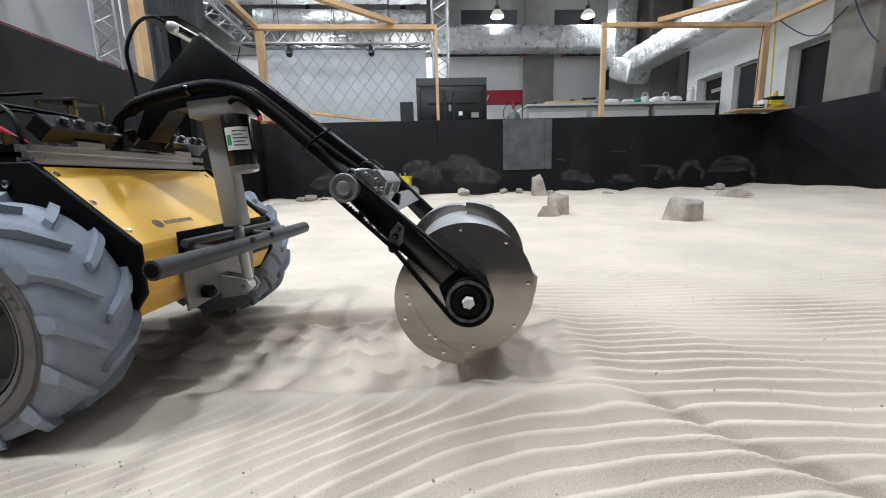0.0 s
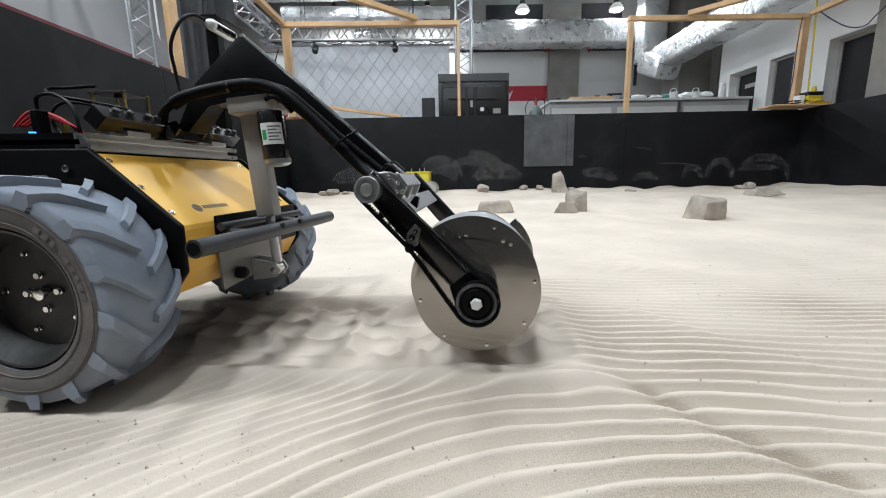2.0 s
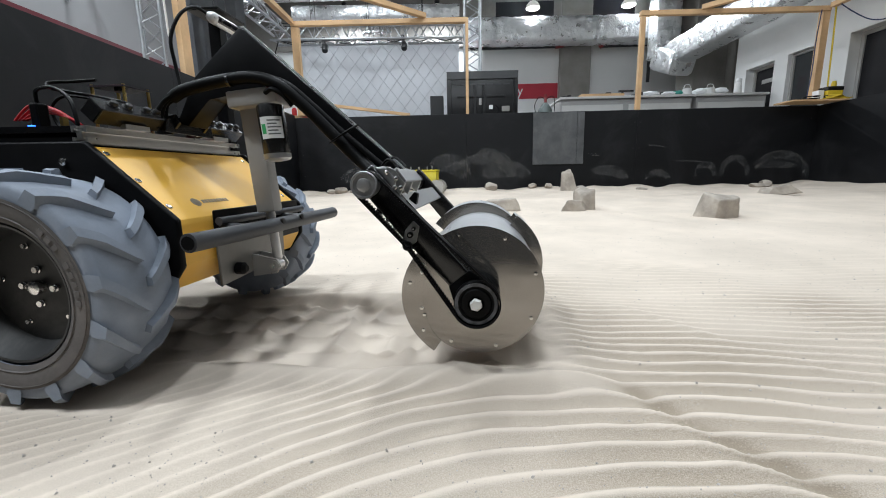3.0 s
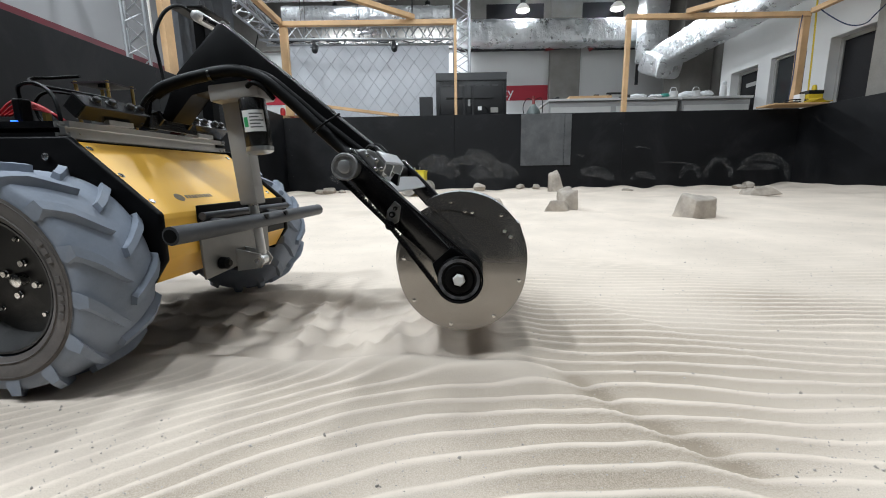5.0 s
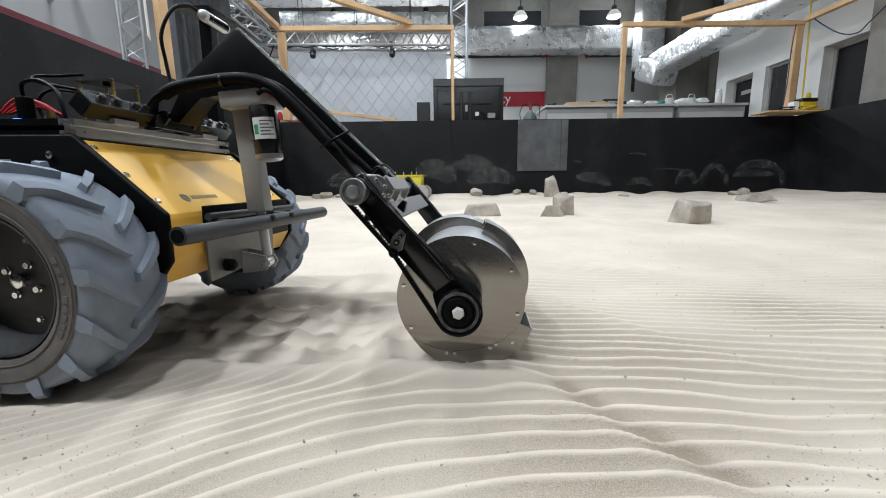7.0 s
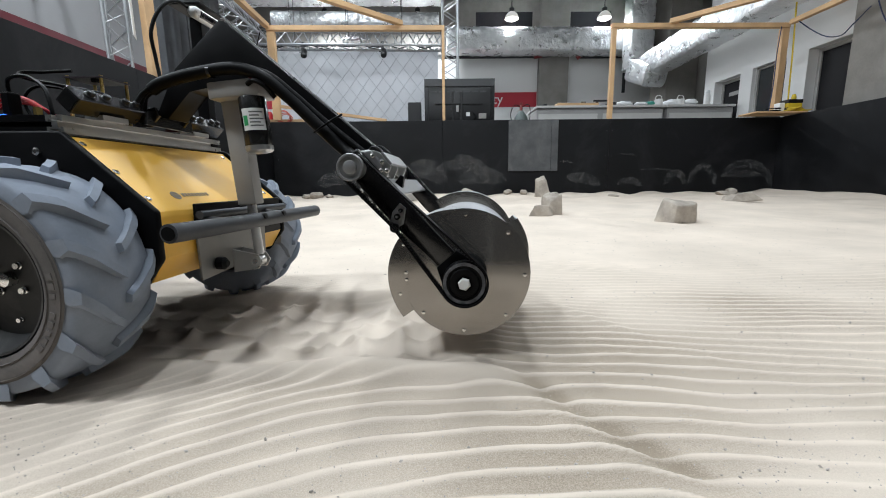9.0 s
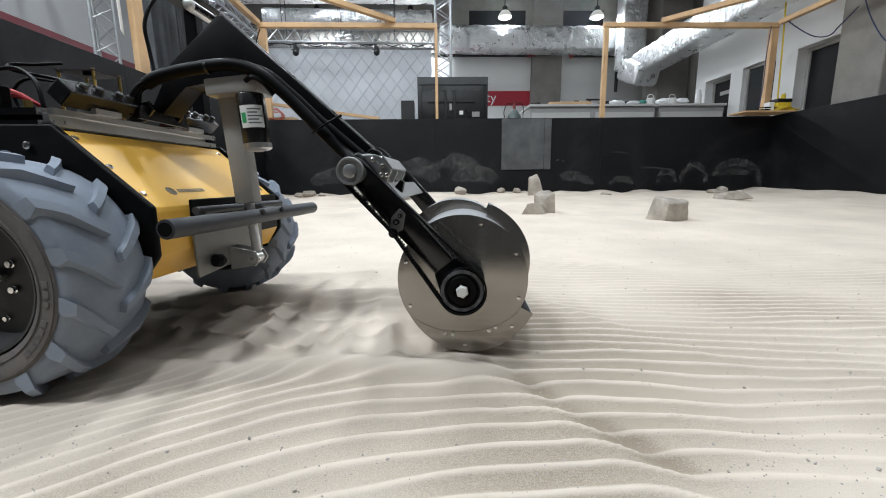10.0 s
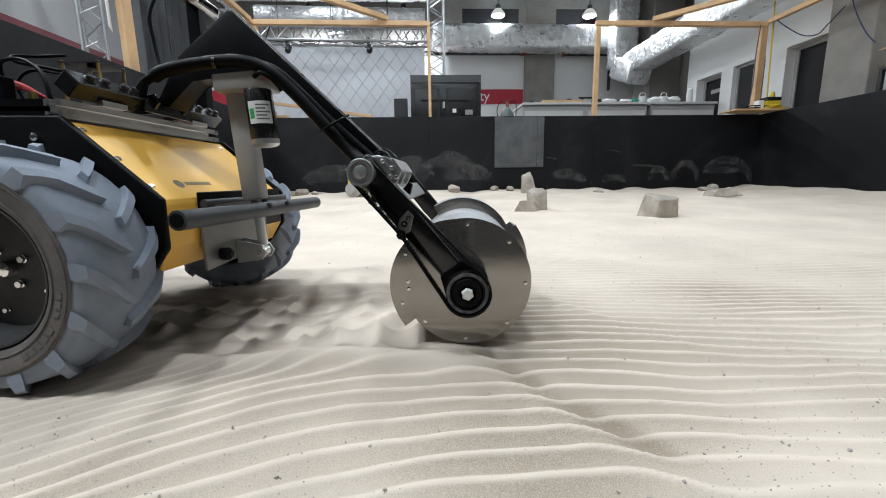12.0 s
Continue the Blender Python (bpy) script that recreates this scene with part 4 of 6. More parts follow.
    for r, k, rad, off in ((0.026, 4, 0.0046, 20), (0.062, 5, 0.0034, 50)):
        for i in range(k):
            a = radians(off + 360 * i / k)
            part("wheel_bolt", lathe([(rad * 1.3, s * 0.010), (rad * 1.3, s * 0.013), (rad, s * 0.014), (rad, s * 0.017)], 10, None, pose(r * math.cos(a), 0, r * math.sin(a)), "y"), M_bolt, wheel, smooth=40)
    return wheel


M_blackrim = material("dark_rim_paint", (0.018, 0.018, 0.018), 0.5, 0.0, 0.3, 12, 200, 0.05, dust=(0.16, 0.15, 0.14), dust_amount=0.5)


M_leg = material("glossy_black_enamel", (0.006, 0.006, 0.0065), 0.22, 0.0, 0.3, 12, 300, 0.03, dust=(0.12, 0.11, 0.1), dust_amount=0.08, depth=0.0004, spec=0.55)


def build_arm():
    """Arm as it stands when fully lowered; it turns about PIVOT."""
    arm = new("arm")
    arm.empty_display_size = 0.05
    arm.parent = robot
    arm["label"] = "black steel arm with forked end"
    inv = Matrix.Translation(-PIVOT)

    def piece(name, bm, mat, label="", smooth=None):
        # the far end of the arm stands a little higher than its root
        for v in bm.verts:
            v.co.z += 0.0154 * min(1, max(0, (v.co.x - 0.17) / 0.28))
            v.co.x += 0.0095
        bm.transform(inv)
        return part(name, bm, mat, arm, label, smooth)
    hub = Vector((0.607, 0.0, 0.113))
    out = [(0.010, 0.432), (0.035, 0.425), (0.085, 0.475), (0.215, 0.490), (0.262, 0.470), (0.448, 0.278), (0.475, 0.303), (0.172, 0.595), (0.162, 0.597), (0.062, 0.517)]
    piece("boom", prism(out, -0.026, 0.026, 0.002), M_black, smooth=30)
    # thin bright strip along the boom's near upper edge
    piece("boom_flange", prism([(0.166, 0.5985), (0.172, 0.5975), (0.476, 0.3045), (0.4775, 0.306), (0.173, 0.6000)], -0.0268, -0.0240, 0.0002), M_alu, "thin bright metal strip along the upper edge")
    # fork: cross tube and two legs
    piece("cross_tube", rod((0.452, -0.2, 0.287), (0.452, 0.2, 0.287), 0.017, 16), M_black, smooth=40)
    d = (Vector((hub.x, hub.z)) - Vector((0.454, 0.288))).normalized()
    n = Vector((-d.y, d.x))

    def along(s, off):
        p = Vector((0.454, 0.288)) + d * s + n * off
        return (p.x, p.y)
    leg = [along(-0.02, 0.022), along(-0.02, -0.014), along(0.10, -0.0185), along(0.195, -0.0165), along(0.195, 0.0205)]
    for y in (-0.2, 0.2):
        piece("fork_leg", prism(leg, y - 0.0125, y + 0.0125, 0.0045, segs=3), M_leg, "glossy black box-section leg", smooth=40)
    piece("mounting_plate", prism([along(0.035, 0.016), along(0.035, 0.012), along(0.068, 0.011), along(0.068, 0.015)], -0.187, 0.187, 0.001), M_pulley, "pale grey cross plate")
    piece("gearbox", box(0.435, 0.474, -0.18, -0.08, 0.274, 0.308, 0.006), M_pulley, "grey motor gearbox", 40)
    piece("motor_case", rod((0.452, -0.185, 0.290), (0.452, -0.03, 0.290), 0.019, 20), M_pulley, "", 40)
    piece("clamp", prism([along(-0.014, 0.021), along(-0.006, 0.033), along(0.02, 0.034), along(0.03, 0.022)], -0.208, -0.165, 0.003), M_pulley, "bent grey bracket")
    piece("motor_pulley", lathe([(0.008, -0.2445), (0.009, -0.244), (0.010, -0.2405), (0.0155, -0.241), (0.0165, -0.243), (0.0185, -0.243), (0.0195, -0.241), (0.0195, -0.2365), (0.0172, -0.2363), (0.0172, -0.216), (0.012, -0.214), (0.012, -0.2)], 40, None, pose(0.454, 0, 0.288)), M_pulley, "round grey pulley", 35)
    # motor mount: side cheeks, screws, cover strips and leads
    for y in (-0.206, -0.150, -0.07):
        piece("motor_cheek", prism([along(-0.004, 0.016), along(-0.002, 0.036), along(0.008, 0.041), along(0.034, 0.039), along(0.042, 0.020)], y, y + 0.004, 0.001), M_alu, "bare aluminium cheek")
    piece("motor_bar", prism([along(0.010, 0.041), along(0.010, 0.045), along(0.032, 0.043), along(0.032, 0.039)], -0.206, -0.066, 0.0008), M_pulley)
    for k, (s_, o_) in enumerate(((0.004, 0.030), (0.020, 0.034), (0.034, 0.030), (0.028, 0.024))):
        p = along(s_, o_)
        piece("mount_screw", lathe([(0.0034, -0.2062), (0.0034, -0.2088), (0.0018, -0.2096)], 10, None, pose(p[0], 0, p[1])), M_bolt)
    piece("guard", prism([along(0.052, 0.024), along(0.050, 0.038), along(0.056, 0.040), along(0.066, 0.026)], -0.190, -0.176, 0.001), M_black)
    piece("lead", tube([(0.43, -0.07, 0.312), (0.452, -0.09, 0.328), (0.472, -0.11, 0.318), (0.476, -0.13, 0.300)], 0.0028, 6), M_rubber, "", 60)
    piece("lead", tube([(0.425, -0.06, 0.31), (0.455, -0.06, 0.333), (0.482, -0.08, 0.315)], 0.0022, 6), M_rubber, "", 60)
    for k in range(3):
        p = along(0.03 + 0.016 * k, -0.012)
        piece("cable_tie", prism([(p[0] - 0.002, p[1] - 0.016), (p[0] + 0.003, p[1] - 0.013), (p[0] + 0.004, p[1]), (p[0] - 0.002, p[1])], -0.206, -0.188, 0.0005), M_black)
    piece("stop_tooth", prism([along(0.025, -0.007), along(0.034, -0.030), along(0.041, -0.026), along(0.042, -0.007)], -0.2, -0.185, 0.001), M_black)
    # bearing housing and sprocket
    hubm = pose(hub.x, 0, hub.z)
    piece("bearing_housing", prism([along(0.19, 0.024), along(0.188, -0.017), along(0.218, -0.031), along(0.25, -0.029), along(0.262, -0.012), along(0.272, -0.004), along(0.268, 0.009), along(0.254, 0.026), along(0.22, 0.031)], -0.2145, -0.1855, 0.004), M_black, "", 40)
    piece("hub_pulley", lathe([(0.012, -0.232), (0.021, -0.232), (0.023, -0.229), (0.026, -0.230), (0.0315, -0.230), (0.0328, -0.228), (0.0328, -0.215), (0.02, -0.214), (0.012, -0.232)], 48, None, hubm), M_rubber, "black toothed pulley", 35)
    piece("hub_nut", lathe([(0.0095, -0.2315), (0.0095, -0.2365), (0.0075, -0.2385)], 6, None, hubm @ pose(0, 0, 0, 0, 18, 0)), M_nut, "pale hexagonal nut")
    bm = lathe([(0.0314, -0.2304), (0.0314, -0.2309), (0.0265, -0.2309), (0.0265, -0.2304), (0.0314, -0.2304)], 40, None, hubm)
    piece("scuffed_ring", bm, M_scuff, "pale scuffed ring")
    # toothed belt round both pulleys
    c0, c1 = Vector((0.454, 0.288)), Vector((hub.x, hub.z))
    r0, r1 = 0.0182, 0.0335
    gap = (c1 - c0).length
    lean = math.asin((r1 - r0) / gap)
    base = math.atan2(d.y, d.x)
    line = []
    a_hi, a_lo = base + math.pi / 2 + lean, base - math.pi / 2 - lean
    for k in range(25):
        a = a_lo + (a_hi - a_lo) * k / 24
        line.append(c1 + r1 * Vector((math.cos(a), math.sin(a))))
    for k in range(17):
        a = a_hi + (2 * math.pi - (a_hi - a_lo)) * k / 16
        line.append(c0 + r0 * Vector((math.cos(a), math.sin(a))))
    w = along(0.103, -0.0165)
    line.append(Vector(w))
    cnt = len(line)
    bm = bmesh.new()
    quads = []
    for k in range(cnt):
        t = (line[(k + 1) % cnt] - line[k - 1]).normalized()
        nn = Vector((t.y, -t.x))
        quads.append([bm.verts.new((p.x, y, p.y)) for p, y in ((line[k], -0.236), (line[k] + nn * 0.0025, -0.236), (line[k] + nn * 0.0025, -0.219), (line[k], -0.219))])
    for k in range(cnt):
        p, q = quads[k], quads[(k + 1) % cnt]
        for j in range(4):
            bm.faces.new((p[j], p[(j + 1) % 4], q[(j + 1) % 4], q[j]))
    for k in (24, cnt - 2, cnt - 1):
        p, q = line[k], line[(k + 1) % cnt]
        t = (q - p).normalized()
        nn = Vector((-t.y, t.x))
        steps = int((q - p).length / 0.005)
        for i in range(steps):
            c = p + t * (0.005 * (i + 0.5)) + nn * 0.0008
            own = box(-0.0012, 0.0012, -0.235, -0.220, -0.0011, 0.0011)
            own.transform(Matrix.Translation((c.x, 0, c.y)) @ Matrix.Rotation(-math.atan2(t.y, t.x), 4, "Y"))
            merge(own, bm)
    piece("belt", bm, M_rubber, "black toothed drive belt")
    # belt tensioner
    piece("tensioner_plate", prism([along(0.082, 0.012), along(0.094, 0.013), along(0.108, -0.006), along(0.105, -0.018), along(0.096, -0.022), along(0.084, -0.006)], -0.2195, -0.2135, 0.001), M_pulley, "small grey triangular plate")
    for s, o, r in ((0.103, -0.0185, 0.0068), (0.094, -0.004, 0.0045), (0.091, 0.006, 0.003)):
        p = along(s, o)
        piece("tensioner_wheel", lathe([(r, -0.2255), (r, -0.2195)], 16, None, pose(p[0], 0, p[1])), M_rubber, "", 40)
        piece("tensioner_bolt", lathe([(r * 0.5, -0.2275), (r * 0.5, -0.226)], 8, None, pose(p[0], 0, p[1])), M_bolt)
    # cable bundle along the arm
    y = -0.04
    piece("hose", tube([(0.03, y - 0.012, 0.474), (0.055, y - 0.012, 0.486), (0.115, y - 0.010, 0.498), (0.19, y - 0.010, 0.502), (0.244, y - 0.008, 0.482), (0.293, y - 0.004, 0.437), (0.342, y - 0.004, 0.382), (0.39, y - 0.004, 0.331), (0.43, y - 0.03, 0.30)], 0.0115, 10), M_rubber, "bundle of taped black cables", 60)
    piece("cable", tube([(0.18, y - 0.006, 0.508), (0.25, y - 0.005, 0.487), (0.30, y - 0.002, 0.443), (0.35, y + 0.002, 0.392), (0.43, y, 0.318)], 0.007, 8), M_rubber, "", 60)
    for k in range(3):
        piece("cable", tube([(0.034, y - 0.02 + 0.008 * k, 0.476), (0.016 - 0.004 * k, y - 0.02 + 0.010 * k, 0.466), (0.004, y - 0.024 + 0.010 * k, 0.446), (-0.004 - 0.006 * k, y - 0.02 + 0.012 * k, 0.42)], 0.0042, 7), M_rubber, "", 60)
    piece("tape_band", rod((0.146, y - 0.0102, 0.4995), (0.152, y - 0.0102, 0.4998), 0.0121, 12), M_blackgloss, "", 40)
    for p, q in (((0.335, 0.37), (0.385, 0.40)),):
        piece("cable_tie", tube([(p[0], -0.055, p[1]), ((p[0] + q[0]) / 2 + 0.006, -0.058, (p[1] + q[1]) / 2), (q[0], -0.036, q[1])], 0.0022, 6), M_rubber)
    piece("cable_tie", rod((0.236, -0.036, 0.54), (0.252, -0.05, 0.556), 0.001, 5), M_rubber)
    piece("wire", tube([(0.215, -0.045, 0.488), (0.23, -0.05, 0.478), (0.255, -0.045, 0.462), (0.275, -0.04, 0.45)], 0.003, 6), M_redwire)
    return arm


M_scuff = material("pale_scuffed_plastic", (0.075, 0.075, 0.08), 0.6, 0, 0.9, 90, 300, 0.2)


def build_drum():
    """Drum about its own axle."""
    drum = new("drum")
    drum.empty_display_size = 0.05
    drum.parent = robot
    drum["label"] = "stainless steel bucket drum with scoops"
    R, H = 0.1045, 0.165
    part("shell", lathe([(R - 0.002, -H + 0.004), (R, -H + 0.004), (R, H - 0.004), (R - 0.002, H - 0.004)], 72), M_drumshell, drum, "dusty curved sheet shell", smooth=30)
    part("end_plate", lathe([(R + 0.0015, -H), (R + 0.0015, -H + 0.003), (0.02, -H + 0.0035)], 72), M_drum, drum, "flat polished end plate", smooth=30)
    part("end_plate", lathe([(0.02, H - 0.0035), (R + 0.0015, H - 0.003), (R + 0.0015, H)], 72), M_drum, drum, smooth=30)
    for i in range(8):
        a = radians(45 * i + 8)
        part("screw", lathe([(0.0032, -H - 0.0002), (0.0032, -H - 0.0012), (0.0012, -H - 0.0016)], 8, None, pose((R - 0.008) * math.cos(a), 0, (R - 0.008) * math.sin(a))), M_bolt, drum)
    part("axle", rod((0, -0.2, 0), (0, 0.2, 0), 0.012, 12), M_bolt, drum)
    part("flange", lathe([(0.030, -0.184), (0.030, -0.175), (0.036, -0.171), (0.036, -H - 0.0022)], 32), M_blackgloss, drum, "dark bearing flange", smooth=35)
    # scoops: crescent cheeks and a curved lip, staggered round the drum
    for y0, y1, tip in ((-H, -0.086, 0.0), (-0.080, -0.003, 92.0), (0.003, 0.080, 180.0), (0.086, H, 266.0)):
        sc = new("scoop")
        sc.empty_display_size = 0.03
        sc.parent = drum
        span = 118
        def edge(t):
            """Height of the scoop over the shell, t from 0 at its tail to 1 at its mouth."""
            return 0.0215 * math.sin(min(1, t * 1.25) * math.pi / 2) ** 1.2
        for ya in (y0 - 0.0009, y1 - 0.002):
            bm = bmesh.new()
            n = 28
            lo, hi = [], []
            for k in range(n + 1):
                t = k / n
                a = radians(tip - span * (1 - t))
                for lst, r in ((lo, R - 0.016 * math.sin(math.pi * min(1, t * 1.05)) if ya < -H + 0.001 else R - 0.002), (hi, R + 0.0015 + edge(t))):
                    lst.append([bm.verts.new((r * math.cos(a), yy, r * math.sin(a))) for yy in (ya, ya + 0.0026)])
            for k in range(n):
                for i in (0, 1):
                    bm.faces.new((lo[k][i], lo[k + 1][i], hi[k + 1][i], hi[k][i]))
                bm.faces.new((hi[k][0], hi[k + 1][0], hi[k + 1][1], hi[k][1]))
                bm.faces.new((lo[k][0], lo[k][1], lo[k + 1][1], lo[k + 1][0]))
            bm.faces.new((lo[n][0], lo[n][1], hi[n][1], hi[n][0]))
            part("cheek", bm, M_drum, sc, smooth=25)
        bm = bmesh.new()
        n = 28
        rows = []
        for k in range(n + 1):
            t = k / n
            a = radians(tip - span * (1 - t))
            r = R + 0.0015 + edge(t)
            rows.append([bm.verts.new((rr * math.cos(a), yy, rr * math.sin(a))) for rr, yy in ((r - 0.0022, y0), (r, y0), (r, y1), (r - 0.0022, y1))])
        for p, q in zip(rows, rows[1:]):
            for j in range(4):
                bm.faces.new((p[j], p[(j + 1) % 4], q[(j + 1) % 4], q[j]))
        bm.faces.new(rows[0])
        bm.faces.new(rows[-1][::-1])
        part("lip", bm, M_drumshell, sc, smooth=25)
        if y0 == -H:
            for aa, r in ((-18, R + 0.008), (-30, R - 0.008), (-62, R + 0.006), (-74, R - 0.010)):
                a = radians(tip + aa)
                part("screw", lathe([(0.003, y0 - 0.0010), (0.003, y0 - 0.0020), (0.0012, y0 - 0.0024)], 8, None, pose(r * math.cos(a), 0, r * math.sin(a))), M_bolt, sc)
    return drum


def build_actuator():
    """Linear actuator; its frame stands on the foot pin and points up at the arm."""
    act = new("actuator")
    act.empty_display_size = 0.05
    act.parent = robot
    act["label"] = "grey linear actuator with a black motor"
    part("outer_tube", box(-0.0195, 0.0195, -0.017, 0.017, 0.105, 0.335, 0.004), M_greycast, act, "grey square actuator tube", smooth=40)
    part("head", box(-0.026, 0.074, -0.042, 0.022, 0.306, 0.337, 0.004), M_greycast, act, "", smooth=40)
    mt = part("motor", lathe([(0.0235, 0.213), (0.025, 0.216), (0.025, 0.304), (0.024, 0.306)], 32, None, pose(0.047, -0.02, 0), "z"), M_blackgloss, act, "black cylindrical motor", smooth=40)
    part("motor_end", lathe([(0.012, 0.202), (0.02, 0.2035), (0.0255, 0.207), (0.0255, 0.216)], 32, None, pose(0.047, -0.02, 0), "z"), M_alu, act, "", smooth=40)

    def wrap(a0, a1, z0, z1, r):
        bm = bmesh.new()
        n = 10
        cols = []
        for k in range(n + 1):
            a = radians(a0 + (a1 - a0) * k / n)
            cols.append([bm.verts.new((0.047 + rr * math.cos(a), -0.02 + rr * math.sin(a), z)) for rr in (r, r - 0.0004) for z in (z0, z1)])
        for p, q in zip(cols, cols[1:]):
            bm.faces.new((p[0], q[0], q[1], p[1]))
            bm.faces.new((p[2], p[3], q[3], q[2]))
            bm.faces.new((p[1], q[1], q[3], p[3]))
            bm.faces.new((p[0], p[2], q[2], q[0]))
        return bm
    part("label", wrap(-118, -20, 0.243, 0.283, 0.0254), M_label, mt, "white printed sticker")
    part("label_print", wrap(-112, -92, 0.252, 0.270, 0.0257), M_green, mt, "green mark")
    bm = bmesh.new()
    for i, (a, b) in enumerate(((-84, -32), (-84, -42), (-84, -28), (-84, -46), (-84, -30))):
        merge(wrap(a, b, 0.250 + i * 0.0062, 0.2525 + i * 0.0062, 0.0257), bm)
    part("label_print", bm, M_ink, mt, "rows of small print bars")
    part("wire", tube([(0.055, -0.043, 0.325), (0.072, -0.05, 0.328), (0.088, -0.045, 0.318), (0.10, -0.035, 0.298)], 0.0045, 8), M_rubber, act)
    rodp = new("actuator_rod")
    rodp.empty_display_size = 0.03
    rodp.parent = robot
    part("inner_tube", rod((0, 0, 0.012), (0, 0, 0.2), 0.0095, 16), M_alu, rodp, "bare aluminium push rod", smooth=40)
    part("rod_end", rod((0, -0.02, 0), (0, 0.006, 0), 0.011, 16), M_alu, rodp, "", smooth=40)
    return act, rodp


def build_electronics():
    board = part("board", box(-0.125, -0.05, -0.065, 0.0, 0.497, 0.500), M_pcb, robot, "small dark circuit board on brass standoffs")
    part("chip", box(-0.105, -0.070, -0.05, -0.015, 0.500, 0.504, 0.001), M_darkred, board)
    part("chip", box(-0.075, -0.065, -0.06, -0.05, 0.490, 0.497, 0.001), M_black, board)
    for x in (-0.121, -0.054):
        for yy in (-0.06, -0.005):
            part("standoff", rod((x, yy, 0.396), (x, yy, 0.502), 0.003, 6), M_brass, robot)
    part("control_box", box(-0.50, -0.10, -0.155, 0.10, 0.397, 0.412, 0.003), M_black, robot)
    part("standoff", box(-0.098, -0.092, -0.15, -0.14, 0.397, 0.43), M_brass, robot)
    part("led", box(-0.150, -0.140, -0.160, -0.1555, 0.402, 0.416), M_blueled, robot, "glowing blue light")
    part("led", box(-0.138, -0.133, -0.160, -0.1555, 0.404, 0.409), M_cyanled, robot, "glowing cyan light")
    part("plug", box(-0.155, -0.138, -0.15, -0.13, 0.412, 0.455, 0.003), M_rubber, robot)
    for k in range(4):
        part("power_wire", tube([(-0.225 + 0.008 * k, -0.12, 0.43), (-0.195 + 0.009 * k, -0.112, 0.458 - 0.005 * k), (-0.135 + 0.006 * k, -0.115, 0.445 - 0.004 * k), (-0.11 + 0.004 * k, -0.10, 0.413)], 0.0022, 6), M_redwire, robot, smooth=60)
    part("cable", tube([(-0.147, -0.14, 0.45), (-0.14, -0.145, 0.475), (-0.10, -0.15, 0.478), (-0.055, -0.165, 0.455), (-0.04, -0.172, 0.42), (-0.04, -0.172, 0.40)], 0.003, 6), M_rubber, robot, smooth=60)
    part("cable", tube([(-0.02, -0.085, 0.446), (-0.03, -0.08, 0.462), (-0.09, -0.09, 0.475), (-0.16, -0.10, 0.488), (-0.185, -0.085, 0.502), (-0.165, -0.06, 0.509), (-0.12, -0.05, 0.513)], 0.003, 6), M_rubber, robot, smooth=60)
    part("cable", tube([(-0.03, -0.07, 0.44), (-0.06, -0.08, 0.462), (-0.13, -0.10, 0.475), (-0.155, -0.11, 0.455), (-0.15, -0.11, 0.425), (-0.13, -0.11, 0.412)], 0.003, 6), M_rubber, robot, smooth=60)
    # mast with depth camera
    part("mast", box(-0.032, -0.004, 0.172, 0.20, 0.38, 0.72, 0.002), M_black, robot, "black upright mast")
    part("mast_bracket", box(-0.03, 0.045, 0.10, 0.20, 0.688, 0.693, 0.001), M_black, robot)
    c = Matrix.Translation((0.043, 0.118, 0.664)) @ pose(0, 0, 0, 0, 14, 0)
    bm = lathe([(0.004, -0.046), (0.0095, -0.043), (0.0122, -0.035), (0.0122, 0.035), (0.0095, 0.043), (0.004, 0.046)], 20, None, None, "y")
    bm.transform(c)
    dc = part("depth_camera", bm, M_camwhite, robot, "silver capsule-shaped depth camera", smooth=50)
    bm = box(0.0082, 0.0130, -0.033, 0.036, -0.0065, 0.0065, 0.003)
    bm.transform(c)
    part("window", bm, M_lens, dc, "dark glass window")
    for yy in (-0.02, 0.012):
        bm = lathe([(0.0035, 0.0128), (0.0035, 0.0136), (0.002, 0.014)], 12, None, pose(0, yy, 0), "x")
        bm.transform(c)
        part("lens", bm, M_lens, dc)
    part("cable", tube([(0.035, 0.09, 0.668), (0.03, 0.05, 0.672), (0.025, 0.01, 0.645), (0.015, -0.01, 0.595), (0.02, -0.012, 0.545), (0.03, -0.02, 0.50), (0.03, -0.04, 0.485)], 0.0034, 8), M_rubber, robot, smooth=60)


build_body()
wheels = [(build_wheel(-1), -0.023, -0.272), (build_wheel(1), -0.023, 0.272), (build_wheel(-1), -0.53, -0.272), (build_wheel(1), -0.53, 0.272)]
arm = build_arm()
drum = build_drum()
actuator, actuator_rod = build_actuator()
build_electronics()


